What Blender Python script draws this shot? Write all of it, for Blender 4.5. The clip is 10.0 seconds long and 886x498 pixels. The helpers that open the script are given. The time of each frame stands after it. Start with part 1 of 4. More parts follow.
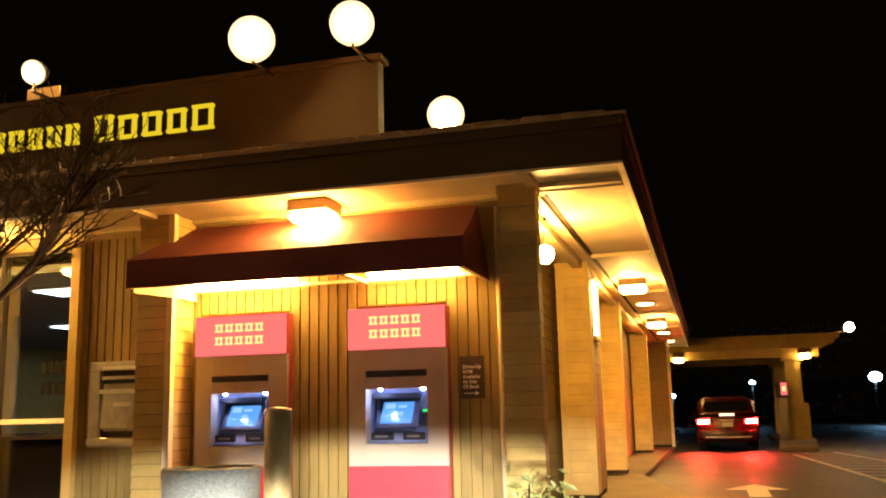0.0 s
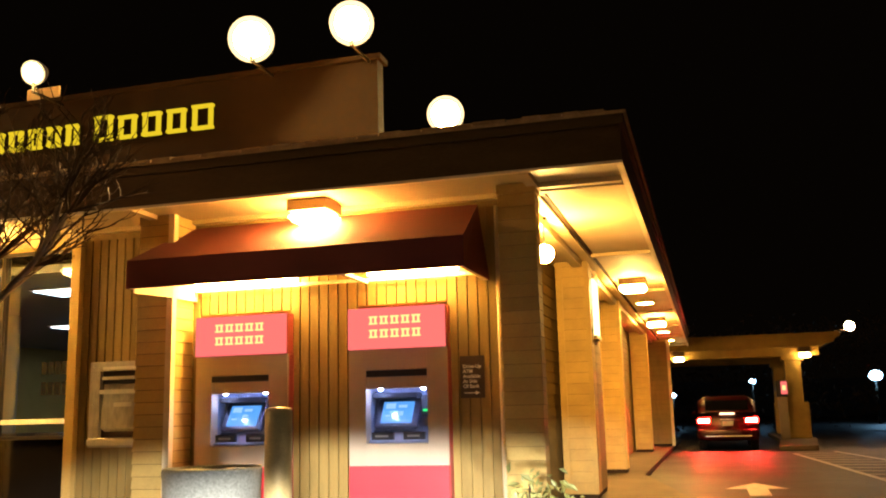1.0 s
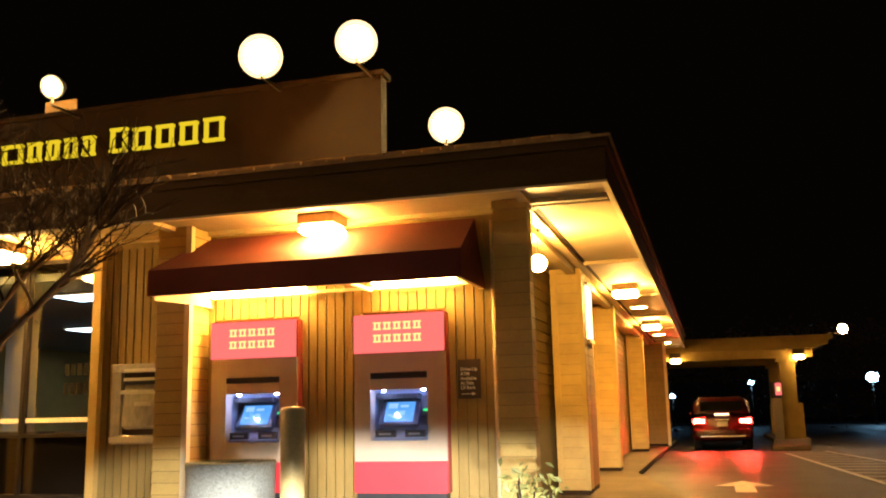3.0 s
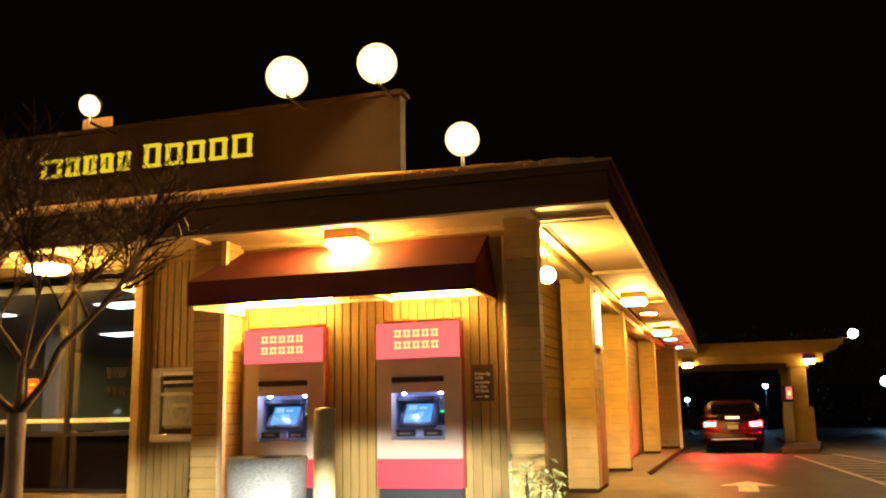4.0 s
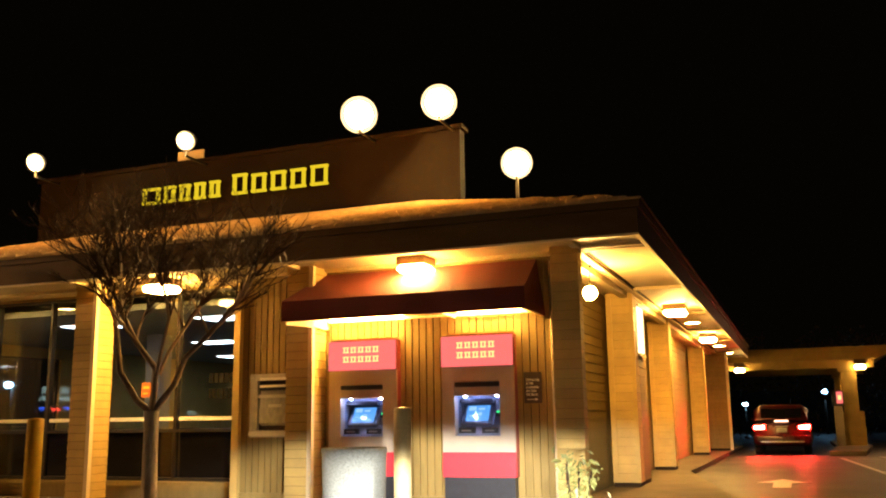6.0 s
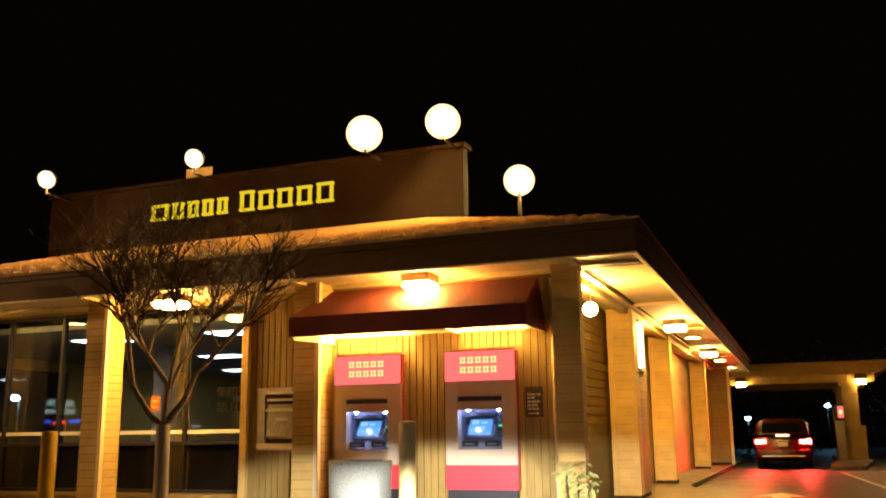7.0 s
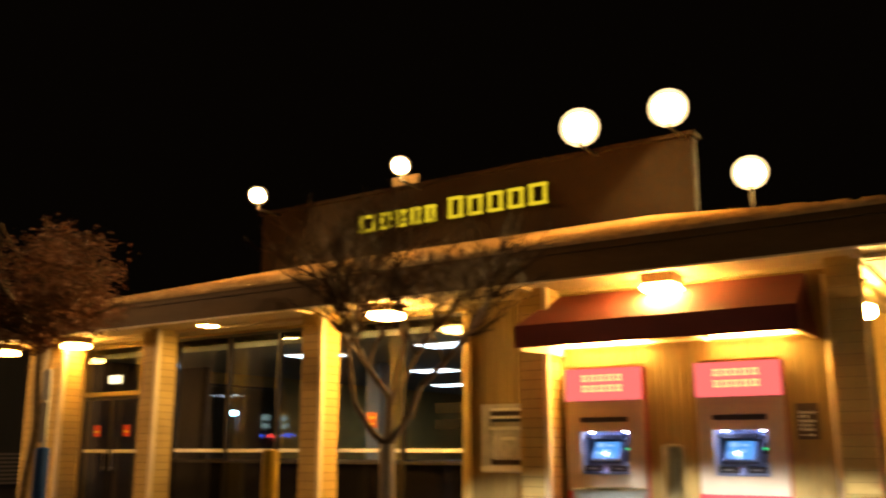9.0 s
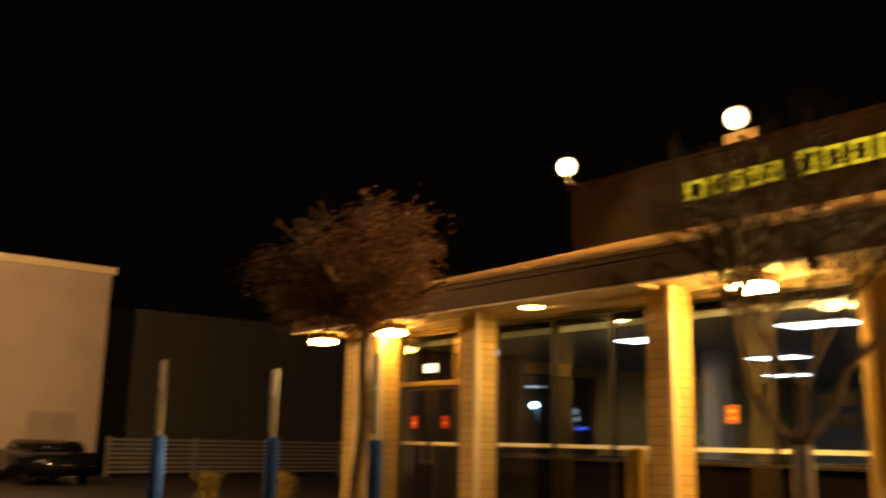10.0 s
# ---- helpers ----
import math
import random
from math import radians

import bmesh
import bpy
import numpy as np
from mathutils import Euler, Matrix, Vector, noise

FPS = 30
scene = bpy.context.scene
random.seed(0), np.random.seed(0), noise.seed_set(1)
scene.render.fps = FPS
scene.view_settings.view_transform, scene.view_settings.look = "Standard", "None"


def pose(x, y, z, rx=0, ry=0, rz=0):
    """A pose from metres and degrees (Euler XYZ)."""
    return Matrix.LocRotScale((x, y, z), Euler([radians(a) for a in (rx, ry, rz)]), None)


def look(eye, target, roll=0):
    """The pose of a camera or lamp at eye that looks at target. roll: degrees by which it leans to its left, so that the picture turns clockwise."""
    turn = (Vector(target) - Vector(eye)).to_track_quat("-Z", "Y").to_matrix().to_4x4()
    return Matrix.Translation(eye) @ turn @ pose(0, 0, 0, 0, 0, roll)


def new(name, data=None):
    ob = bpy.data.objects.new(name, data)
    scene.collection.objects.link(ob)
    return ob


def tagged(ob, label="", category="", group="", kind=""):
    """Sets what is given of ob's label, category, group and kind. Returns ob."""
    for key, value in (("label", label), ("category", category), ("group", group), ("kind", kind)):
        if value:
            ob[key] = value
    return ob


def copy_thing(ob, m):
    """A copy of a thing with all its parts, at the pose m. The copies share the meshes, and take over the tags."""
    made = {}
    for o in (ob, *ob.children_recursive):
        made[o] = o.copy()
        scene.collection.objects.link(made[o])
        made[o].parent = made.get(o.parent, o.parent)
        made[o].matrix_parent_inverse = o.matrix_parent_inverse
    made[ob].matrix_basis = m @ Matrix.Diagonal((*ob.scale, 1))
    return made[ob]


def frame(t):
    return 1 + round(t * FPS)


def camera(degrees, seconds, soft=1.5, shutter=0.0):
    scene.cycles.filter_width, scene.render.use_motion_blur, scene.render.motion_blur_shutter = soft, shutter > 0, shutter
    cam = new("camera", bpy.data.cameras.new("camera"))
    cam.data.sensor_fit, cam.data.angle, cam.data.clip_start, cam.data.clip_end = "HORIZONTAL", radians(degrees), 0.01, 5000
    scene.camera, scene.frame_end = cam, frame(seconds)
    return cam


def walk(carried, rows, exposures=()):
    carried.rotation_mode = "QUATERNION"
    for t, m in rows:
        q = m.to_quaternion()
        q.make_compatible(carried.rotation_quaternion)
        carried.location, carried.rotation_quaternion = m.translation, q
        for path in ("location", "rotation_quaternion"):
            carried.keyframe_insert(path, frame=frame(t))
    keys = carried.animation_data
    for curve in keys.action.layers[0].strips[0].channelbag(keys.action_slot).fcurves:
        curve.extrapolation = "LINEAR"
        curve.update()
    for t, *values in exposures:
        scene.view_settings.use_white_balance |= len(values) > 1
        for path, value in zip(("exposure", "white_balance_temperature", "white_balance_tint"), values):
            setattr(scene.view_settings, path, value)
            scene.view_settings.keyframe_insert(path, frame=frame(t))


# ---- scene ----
cam = camera(52.0, 10.0, soft=2.0, shutter=0.6)
PATH = [
    (0, (-0.187, 0.287, 1.363), (-0.726, 2.181, 1.715), -1.3),
    (0.5, (-0.19, 0.293, 1.364), (-0.728, 2.187, 1.716), -1.4),
    (1, (-0.186, 0.285, 1.364), (-0.725, 2.179, 1.715), -1.4),
    (1.5, (-0.18, 0.266, 1.36), (-0.718, 2.161, 1.703), -1.4),
    (2, (-0.142, 0.163, 1.362), (-0.68, 2.059, 1.701), -1.4),
    (3.5, (0.142, -0.697, 1.347), (-0.414, 1.191, 1.705), -1.2),
    (4, (0.262, -1.091, 1.338), (-0.317, 0.79, 1.697), -1.1),
    (4.5, (0.406, -1.536, 1.331), (-0.204, 0.334, 1.698), -0.9),
    (5, (0.553, -1.966, 1.317), (-0.089, -0.109, 1.688), -0.9),
    (5.5, (0.69, -2.363, 1.298), (0.017, -0.516, 1.669), -0.9),
    (6, (0.837, -2.742, 1.292), (0.136, -0.906, 1.66), -0.8),
    (7.5, (0.95, -3.049, 1.285), (0.24, -1.224, 1.691), -0.7),
    (8, (0.782, -2.773, 1.28), (0.014, -0.969, 1.677), -0.8),
    (8.5, (0.443, -2.357, 1.299), (-0.46, -0.619, 1.705), -0.2),
    (9, (-0.071, -2.108, 1.365), (-1.144, -0.476, 1.797), -0.0),
    (9.5, (-0.872, -1.696, 1.354), (-2.16, -0.233, 1.801), 0.3),
    (10, (-2.023, -1.242, 1.405), (-3.539, -0.005, 1.817), 1.2),
]
walk(cam, [(t, look(eye, target, roll)) for t, eye, target, roll in PATH])

# ---- world and light ----
world = bpy.data.worlds.new("night")
world.use_nodes = True
world.node_tree.nodes["Background"].inputs[0].default_value = (0.35, 0.22, 0.13, 1)
world.node_tree.nodes["Background"].inputs[1].default_value = 0.002
scene.world = world
scene.view_settings.exposure = 1.15


def headlamp(eye, target, watts, wide=78):
    data = bpy.data.lights.new("headlight_beam", "SPOT")
    data.energy, data.color = watts, (1.0, 0.96, 0.91)
    data.spot_size, data.spot_blend, data.shadow_soft_size = radians(wide), 0.3, 0.12
    ob = new("headlight_beam", data)
    ob.matrix_world = look(eye, target) @ Matrix.Diagonal((2.6, 1, 1, 1))  # a flat, wide beam
    return ob


# low beams of the standing car
headlamp((-0.95, 1.4, 0.66), (-3.9, 8.6, -0.30), 1850, 22)
headlamp((0.35, 1.4, 0.66), (-2.6, 8.6, -0.30), 1850, 22)


# ---- materials ----
def material(name, colour, rough=0.6, metal=0.0, vary=0.25, scale=6.0, bump=0.15, fine=60.0, spec=0.4, coord="Object", stretch=(1, 1, 1), random_tint=0.0):
    """A surface with stains, grain and a little relief."""
    m = bpy.data.materials.new(name)
    m.use_nodes = True
    nt = m.node_tree
    b = nt.nodes["Principled BSDF"]
    b.inputs["Roughness"].default_value, b.inputs["Metallic"].default_value = rough, metal
    b.inputs["Specular IOR Level"].default_value = spec
    tc = nt.nodes.new("ShaderNodeTexCoord")
    geo = nt.nodes.new("ShaderNodeNewGeometry")
    mp = nt.nodes.new("ShaderNodeMapping")
    mp.inputs["Scale"].default_value = stretch
    nt.links.new(geo.outputs["Position"] if coord == "World" else tc.outputs["Object"], mp.inputs["Vector"])
    n1, n2 = nt.nodes.new("ShaderNodeTexNoise"), nt.nodes.new("ShaderNodeTexNoise")
    n1.inputs["Scale"].default_value, n1.inputs["Detail"].default_value = scale, 5
    n2.inputs["Scale"].default_value, n2.inputs["Detail"].default_value = fine, 4
    for n in (n1, n2):
        nt.links.new(mp.outputs["Vector"], n.inputs["Vector"])
    mix = nt.nodes.new("ShaderNodeMath")
    mix.operation = "MULTIPLY_ADD"
    mix.inputs[1].default_value = 0.65
    half = nt.nodes.new("ShaderNodeMath")
    half.operation = "MULTIPLY"
    half.inputs[1].default_value = 0.35
    nt.links.new(n2.outputs["Fac"], half.inputs[0])
    nt.links.new(n1.outputs["Fac"], mix.inputs[0])
    nt.links.new(half.outputs[0], mix.inputs[2])
    ramp = nt.nodes.new("ShaderNodeValToRGB")
    ramp.color_ramp.elements[0].position, ramp.color_ramp.elements[1].position = 0.3, 0.7
    ramp.color_ramp.elements[0].color = (*[c * (1 - vary) for c in colour], 1)
    ramp.color_ramp.elements[1].color = (*[min(1, c * (1 + vary * 0.7)) for c in colour], 1)
    nt.links.new(mix.outputs[0], ramp.inputs[0])
    out = ramp.outputs[0]
    if random_tint:
        info = nt.nodes.new("ShaderNodeObjectInfo")
        hsv = nt.nodes.new("ShaderNodeHueSaturation")
        rng = nt.nodes.new("ShaderNodeMapRange")
        rng.inputs["To Min"].default_value, rng.inputs["To Max"].default_value = 1 - random_tint, 1 + random_tint
        nt.links.new(info.outputs["Random"], rng.inputs["Value"])
        nt.links.new(rng.outputs[0], hsv.inputs["Value"])
        nt.links.new(out, hsv.inputs["Color"])
        out = hsv.outputs[0]
    nt.links.new(out, b.inputs["Base Color"])
    rr = nt.nodes.new("ShaderNodeMapRange")
    rr.inputs["To Min"].default_value, rr.inputs["To Max"].default_value = max(0.03, rough - 0.12), min(1, rough + 0.12)
    nt.links.new(n1.outputs["Fac"], rr.inputs["Value"])
    nt.links.new(rr.outputs[0], b.inputs["Roughness"])
    if bump:
        bp = nt.nodes.new("ShaderNodeBump")
        bp.inputs["Strength"].default_value, bp.inputs["Distance"].default_value = bump, 0.006
        nt.links.new(n2.outputs["Fac"], bp.inputs["Height"])
        nt.links.new(bp.outputs[0], b.inputs["Normal"])
    return m


def glow(name, colour, strength):
    m = bpy.data.materials.new(name)
    m.use_nodes = True
    nt = m.node_tree
    nt.nodes.remove(nt.nodes["Principled BSDF"])
    e = nt.nodes.new("ShaderNodeEmission")
    e.inputs[0].default_value, e.inputs[1].default_value = (*colour, 1), strength
    nt.links.new(e.outputs[0], nt.nodes["Material Output"].inputs[0])
    return m


def glass(name, tint=(0.75, 0.8, 0.8), rough=0.02):
    m = bpy.data.materials.new(name)
    m.use_nodes = True
    b = m.node_tree.nodes["Principled BSDF"]
    b.inputs["Base Color"].default_value = (*tint, 1)
    b.inputs["Transmission Weight"].default_value, b.inputs["Roughness"].default_value = 1.0, rough
    b.inputs["IOR"].default_value = 1.45
    return m


PAINT_TAN = material("tan_siding_paint", (0.54, 0.375, 0.12), 0.6, vary=0.2, scale=3, random_tint=0.06, coord="World", spec=0.15)
# Front board paint; on the drive-up walls its darkness carries shade.
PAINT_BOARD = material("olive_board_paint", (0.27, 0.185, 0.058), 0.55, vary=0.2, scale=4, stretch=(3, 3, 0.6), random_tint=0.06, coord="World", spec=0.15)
PAINT_TRIM = material("cream_trim_paint", (0.78, 0.65, 0.40), 0.5, vary=0.15, scale=4, coord="World", spec=0.2)
PAINT_SOFFIT = material("soffit_paint", (0.60, 0.47, 0.26), 0.6, vary=0.15, scale=1.5, coord="World", spec=0.12)
FASCIA = material("brown_fascia_paint", (0.10, 0.062, 0.025), 0.55, vary=0.3, scale=2, coord="World", stretch=(0.4, 0.4, 2), spec=0.06)
SHINGLE = material("brown_shingle", (0.40, 0.28, 0.14), 0.85, vary=0.35, scale=8, bump=0.5, coord="World", spec=0.1, random_tint=0.16)
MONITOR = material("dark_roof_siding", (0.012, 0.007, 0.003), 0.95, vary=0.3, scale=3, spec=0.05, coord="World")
ASPHALT = material("asphalt", (0.030, 0.026, 0.024), 0.55, vary=0.35, scale=0.8, fine=180, bump=0.45, spec=0.25, coord="World")
CONCRETE = material("concrete", (0.155, 0.13, 0.10), 0.92, vary=0.25, scale=1.5, fine=120, bump=0.3, spec=0.12, coord="World")
AGGREGATE = material("exposed_aggregate", (0.27, 0.28, 0.25), 0.8, vary=0.45, scale=55, fine=160, bump=0.8)
LINEPAINT = material("white_road_paint", (0.42, 0.40, 0.37), 0.7, vary=0.3, scale=8, coord="World")
YELLOWPAINT = material("yellow_bollard_paint", (0.70, 0.45, 0.03), 0.45, vary=0.2, scale=9)
BRASSY = material("worn_cream_bollard_paint", (0.56, 0.43, 0.19), 0.32, 0.1, vary=0.25, scale=9)
BLUEPAINT = material("blue_bollard_paint", (0.03, 0.10, 0.45), 0.75, vary=0.25, scale=8, spec=0.15)
GALV = material("galvanised_steel", (0.30, 0.30, 0.29), 0.45, 0.6, vary=0.2, scale=12)
STEEL = material("brushed_stainless", (0.62, 0.60, 0.56), 0.34, 1.0, vary=0.12, scale=10, bump=0.03, stretch=(0.2, 0.2, 8))
ATMGREY = material("atm_grey_panel", (0.46, 0.385, 0.29), 0.42, 0.1, vary=0.08, scale=5)
ATMDARK = material("atm_dark_plastic", (0.03, 0.03, 0.035), 0.4, vary=0.2, scale=10)
ATMINNER = material("atm_recess_plastic", (0.22, 0.25, 0.34), 0.4, vary=0.1, scale=10)
LINER = material("pale_canvas_lining", (0.72, 0.60, 0.40), 0.8, vary=0.15, scale=3, fine=200, bump=0.2, coord="World")
AWNING = material("maroon_awning_canvas", (0.16, 0.030, 0.022), 0.75, vary=0.25, scale=2, fine=200, bump=0.3, coord="World")
DARKFRAME = material("dark_bronze_frame", (0.022, 0.018, 0.014), 0.45, 0.0, vary=0.2, spec=0.25)
# Trunk bark, paled to carry the headlamp light.
LITBARK = material("headlit_bark", (0.48, 0.41, 0.31), 0.85, vary=0.4, scale=14, fine=60, bump=0.7, stretch=(1, 1, 0.3), spec=0.15)
TWIG = material("dark_twig_bark", (0.05, 0.030, 0.016), 0.85, vary=0.3, scale=14, spec=0.1)
LEAFDRY = material("russet_leaf", (0.10, 0.032, 0.005), 0.7, vary=0.4, scale=3, coord="World")
HEDGE = material("dark_hedge_leaf", (0.05, 0.035, 0.02), 0.7, vary=0.4, scale=3, coord="World")
# Darkened for the backlit limbs; also the russet tree's trunk.
DIMBARK = material("dim_bark", (0.25, 0.19, 0.13), 0.85, vary=0.4, scale=14, fine=60, bump=0.6, spec=0.15)
LEAFGREEN = material("shrub_leaf", (0.28, 0.28, 0.08), 0.5, vary=0.4, scale=9, coord="World")
LEAFYELLOW = material("yellow_green_leaf", (0.36, 0.28, 0.05), 0.6, vary=0.4, scale=9, coord="World")
# The red puts the glare of the brake lamps into the paint.
CARPAINT = material("glare_red_car_paint", (0.040, 0.003, 0.003), 0.3, 0.0, vary=0.1, scale=2, bump=0, spec=0.4)
CARGLASS = material("dark_car_glass", (0.006, 0.006, 0.007), 0.12, vary=0.1, bump=0, spec=0.25)
RUBBER = material("tyre_rubber", (0.02, 0.02, 0.02), 0.8, vary=0.2)
PALEWALL = material("peach_stucco", (0.52, 0.42, 0.34), 0.85, vary=0.15, scale=0.8, bump=0.3, coord="World", spec=0.1)
PATCH = material("patched_stucco", (0.40, 0.32, 0.25), 0.85, vary=0.2, scale=2, bump=0.3, coord="World")
GREENWALL = material("grey_green_metal_wall", (0.07, 0.070, 0.052), 0.6, vary=0.2, scale=0.5, coord="World", stretch=(1, 4, 0.3), spec=0.15)
FENCEPAINT = material("pale_fence_paint", (0.24, 0.22, 0.19), 0.6, vary=0.2, scale=4, coord="World", spec=0.15)
ROOMWALL = material("grey_room_wall", (0.30, 0.31, 0.32), 0.8, vary=0.1, scale=1, coord="World")
ROOMDARK = material("dark_wood_counter", (0.05, 0.035, 0.025), 0.5, vary=0.3, scale=3, coord="World")
CARPET = material("dark_carpet", (0.04, 0.04, 0.045), 0.95, vary=0.3, scale=30, coord="World")
DECAL = material("frosted_safety_decal", (0.72, 0.68, 0.60), 0.7, vary=0.1, scale=8)
DARKWALL = material("night_shop_wall", (0.05, 0.05, 0.05), 0.8, vary=0.3, scale=0.4, coord="World")
# Dark tone for gaps in soffit and clapboards: their shade as colour.
GAPSHADE = material("dark_gap_shade", (0.040, 0.024, 0.011), 0.8, vary=0.15, scale=8, spec=0.1)
LAMPBOX = material("bronze_lamp_box", (0.16, 0.10, 0.05), 0.5, 0.3, vary=0.2, scale=8)
LOWGLASS = material("dark_lower_glass", (0.006, 0.005, 0.0045), 0.03, vary=0.1, bump=0, spec=0.5)
ETCHED = material("faint_window_lettering", (0.010, 0.010, 0.0095), 1.0, vary=0.1, bump=0, spec=0.0)
PAPER = material("orange_poster_paper", (0.65, 0.16, 0.03), 0.6, vary=0.2, scale=5)
REDDECAL = material("red_sticker", (0.60, 0.06, 0.03), 0.5, vary=0.15, scale=9)
YELLOWMARK = material("yellow_mark", (0.80, 0.55, 0.06), 0.5, vary=0.1, scale=9)
WHITEMARK = material("white_mark", (0.75, 0.74, 0.70), 0.6, vary=0.1, scale=9)
PANE = glass("window_glass")
G_FLOOD = glow("flood_lamp_glow", (1.0, 0.60, 0.20), 1700)
G_GLARE = glow("flood_glare_glow", (1.0, 0.66, 0.30), 1.15)
BROWNPANEL = material("brown_metal_panel", (0.075, 0.05, 0.03), 0.5, 0.1, vary=0.2, scale=8)
G_LOT = glow("lot_lamp_glow", (1.0, 0.56, 0.24), 900)
G_FLOODDIM = glow("side_flood_glow", (1.0, 0.58, 0.19), 2300)
G_SOFFIT = glow("soffit_lamp_glow", (1.0, 0.54, 0.13), 170)
G_ROUND = glow("downlight_glow", (1.0, 0.58, 0.16), 105)
G_ENTRY = glow("entrance_lamp_glow", (1.0, 0.50, 0.10), 50)
G_CANOPY = glow("canopy_lamp_glow", (1.0, 0.60, 0.18), 32)
G_GLOBE = glow("wall_globe_glow", (1.0, 0.56, 0.14), 420)
G_SIDESOFFIT = glow("side_soffit_lamp_glow", (1.0, 0.53, 0.12), 250)
G_STRIP = glow("awning_strip_glow", (1.0, 0.60, 0.16), 130)
G_STRIPDIM = glow("awning_strip_dim_glow", (1.0, 0.60, 0.16), 95)
G_CANOPYFLOOD = glow("canopy_flood_glow", (1.0, 0.56, 0.26), 160)
GREYMARK = material("dull_grey_mark", (0.20, 0.20, 0.20), 0.6, vary=0.1, scale=9)
G_SIGN = glow("yellow_letter_glow", (0.85, 0.60, 0.02), 0.45)
G_RED = glow("red_header_glow", (1.0, 0.16, 0.14), 0.60)
G_REDMARK = glow("header_mark_glow", (1.0, 0.62, 0.20), 0.8)
REDTRIM = material("dark_red_trim", (0.32, 0.05, 0.045), 0.45, vary=0.1, scale=5, bump=0)
REDPANEL = material("red_plastic_panel", (0.72, 0.045, 0.06), 0.4, vary=0.05, scale=3, bump=0)
G_SCREEN = material("atm_screen_glass", (0.02, 0.03, 0.05), 0.18, vary=0.1, bump=0, spec=0.9)
G_SCREEN.node_tree.nodes["Principled BSDF"].inputs["Emission Color"].default_value = (0.10, 0.36, 0.90, 1)
G_SCREEN.node_tree.nodes["Principled BSDF"].inputs["Emission Strength"].default_value = 0.5
G_SCREENMARK = glow("atm_screen_mark_glow", (0.30, 0.55, 1.0), 0.55)
# Paler steel: the light that bars and edges catch is in the colour.
LITSTEEL = material("lit_steel", (0.74, 0.71, 0.64), 0.5, 0.35, vary=0.12, scale=9, bump=0.05)
DULLSTEEL = material("dull_brushed_steel", (0.50, 0.47, 0.42), 0.40, 0.45, vary=0.3, scale=7, bump=0.25, fine=9, stretch=(3, 3, 1.2))
G_LED = glow("atm_led_glow", (0.36, 0.48, 1.0), 330)
G_GREEN = glow("green_led_glow", (0.05, 0.9, 0.25), 0.5)
G_TAIL = glow("brake_lamp_glow", (1.0, 0.012, 0.008), 26)
G_TAILCORE = glow("brake_lamp_core_glow", (1.0, 0.04, 0.028), 850)
G_HIGHTAIL = glow("high_brake_lamp_glow", (1.0, 0.50, 0.26), 3.0)
ATMBEZEL = material("atm_bezel_plastic", (0.10, 0.11, 0.15), 0.35, vary=0.1, scale=10)
G_TROFFER = glow("troffer_glow", (0.70, 0.84, 1.0), 4.6)
G_EXIT = glow("lit_sign_glow", (1.0, 0.80, 0.42), 1.3)
G_STREET = glow("street_lamp_glow", (0.32, 0.66, 1.0), 22)
G_SIDEWIN = glow("side_window_glow", (1.0, 0.74, 0.32), 1.8)
G_NEONB = glow("blue_neon_glow", (0.05, 0.15, 1.0), 4)
G_SIGNALG = glow("green_signal_glow", (0.05, 1.0, 0.25), 12)
G_NEONR = glow("red_neon_glow", (1.0, 0.06, 0.04), 7)
G_SHOP = glow("shop_window_glow", (0.6, 0.85, 0.8), 1.5)


# ---- mesh helpers ----
def box(bm, x0, x1, y0, y1, z0, z1, m=None):
    r = bmesh.ops.create_cube(bm, size=1.0)["verts"]
    bmesh.ops.transform(bm, matrix=Matrix.Translation(((x0 + x1) / 2, (y0 + y1) / 2, (z0 + z1) / 2)) @ Matrix.Diagonal((x1 - x0, y1 - y0, z1 - z0, 1)), verts=r)
    if m is not None:
        bmesh.ops.transform(bm, matrix=m, verts=r)
    return r


def tube(bm, r0, r1, z0, z1, seg=20, m=None, cx=0.0, cy=0.0):
    r = bmesh.ops.create_cone(bm, cap_ends=True, segments=seg, radius1=r0, radius2=r1, depth=z1 - z0)["verts"]
    bmesh.ops.transform(bm, matrix=Matrix.Translation((cx, cy, (z0 + z1) / 2)), verts=r)
    if m is not None:
        bmesh.ops.transform(bm, matrix=m, verts=r)
    return r


def lathe(bm, profile, seg=24):
    """A turned body from (radius, height) pairs."""
    rings = []
    for rad, z in profile:
        rings.append([bm.verts.new((rad * math.cos(2 * math.pi * k / seg), rad * math.sin(2 * math.pi * k / seg), z)) for k in range(seg)])
    for a, b in zip(rings, rings[1:]):
        for k in range(seg):
            bm.faces.new((a[k], a[(k + 1) % seg], b[(k + 1) % seg], b[k]))
    bm.faces.new(list(reversed(rings[0])))
    bm.faces.new(rings[-1])


def prism(bm, outline, a0, a1, axis="x"):
    """Extrudes an outline of 2D points along an axis."""
    put = {"x": lambda a, p: (a, p[0], p[1]), "y": lambda a, p: (p[0], a, p[1]), "z": lambda a, p: (p[0], p[1], a)}[axis]
    v0, v1 = [bm.verts.new(put(a0, p)) for p in outline], [bm.verts.new(put(a1, p)) for p in outline]
    n = len(outline)
    bm.faces.new(v0)
    bm.faces.new(list(reversed(v1)))
    for i in range(n):
        bm.faces.new((v0[i], v1[i], v1[(i + 1) % n], v0[(i + 1) % n]))
    bmesh.ops.recalc_face_normals(bm, faces=bm.faces[:])


def bevel(bm, w, seg=2):
    bmesh.ops.bevel(bm, geom=bm.edges[:], offset=w, segments=seg, affect="EDGES", clamp_overlap=True)


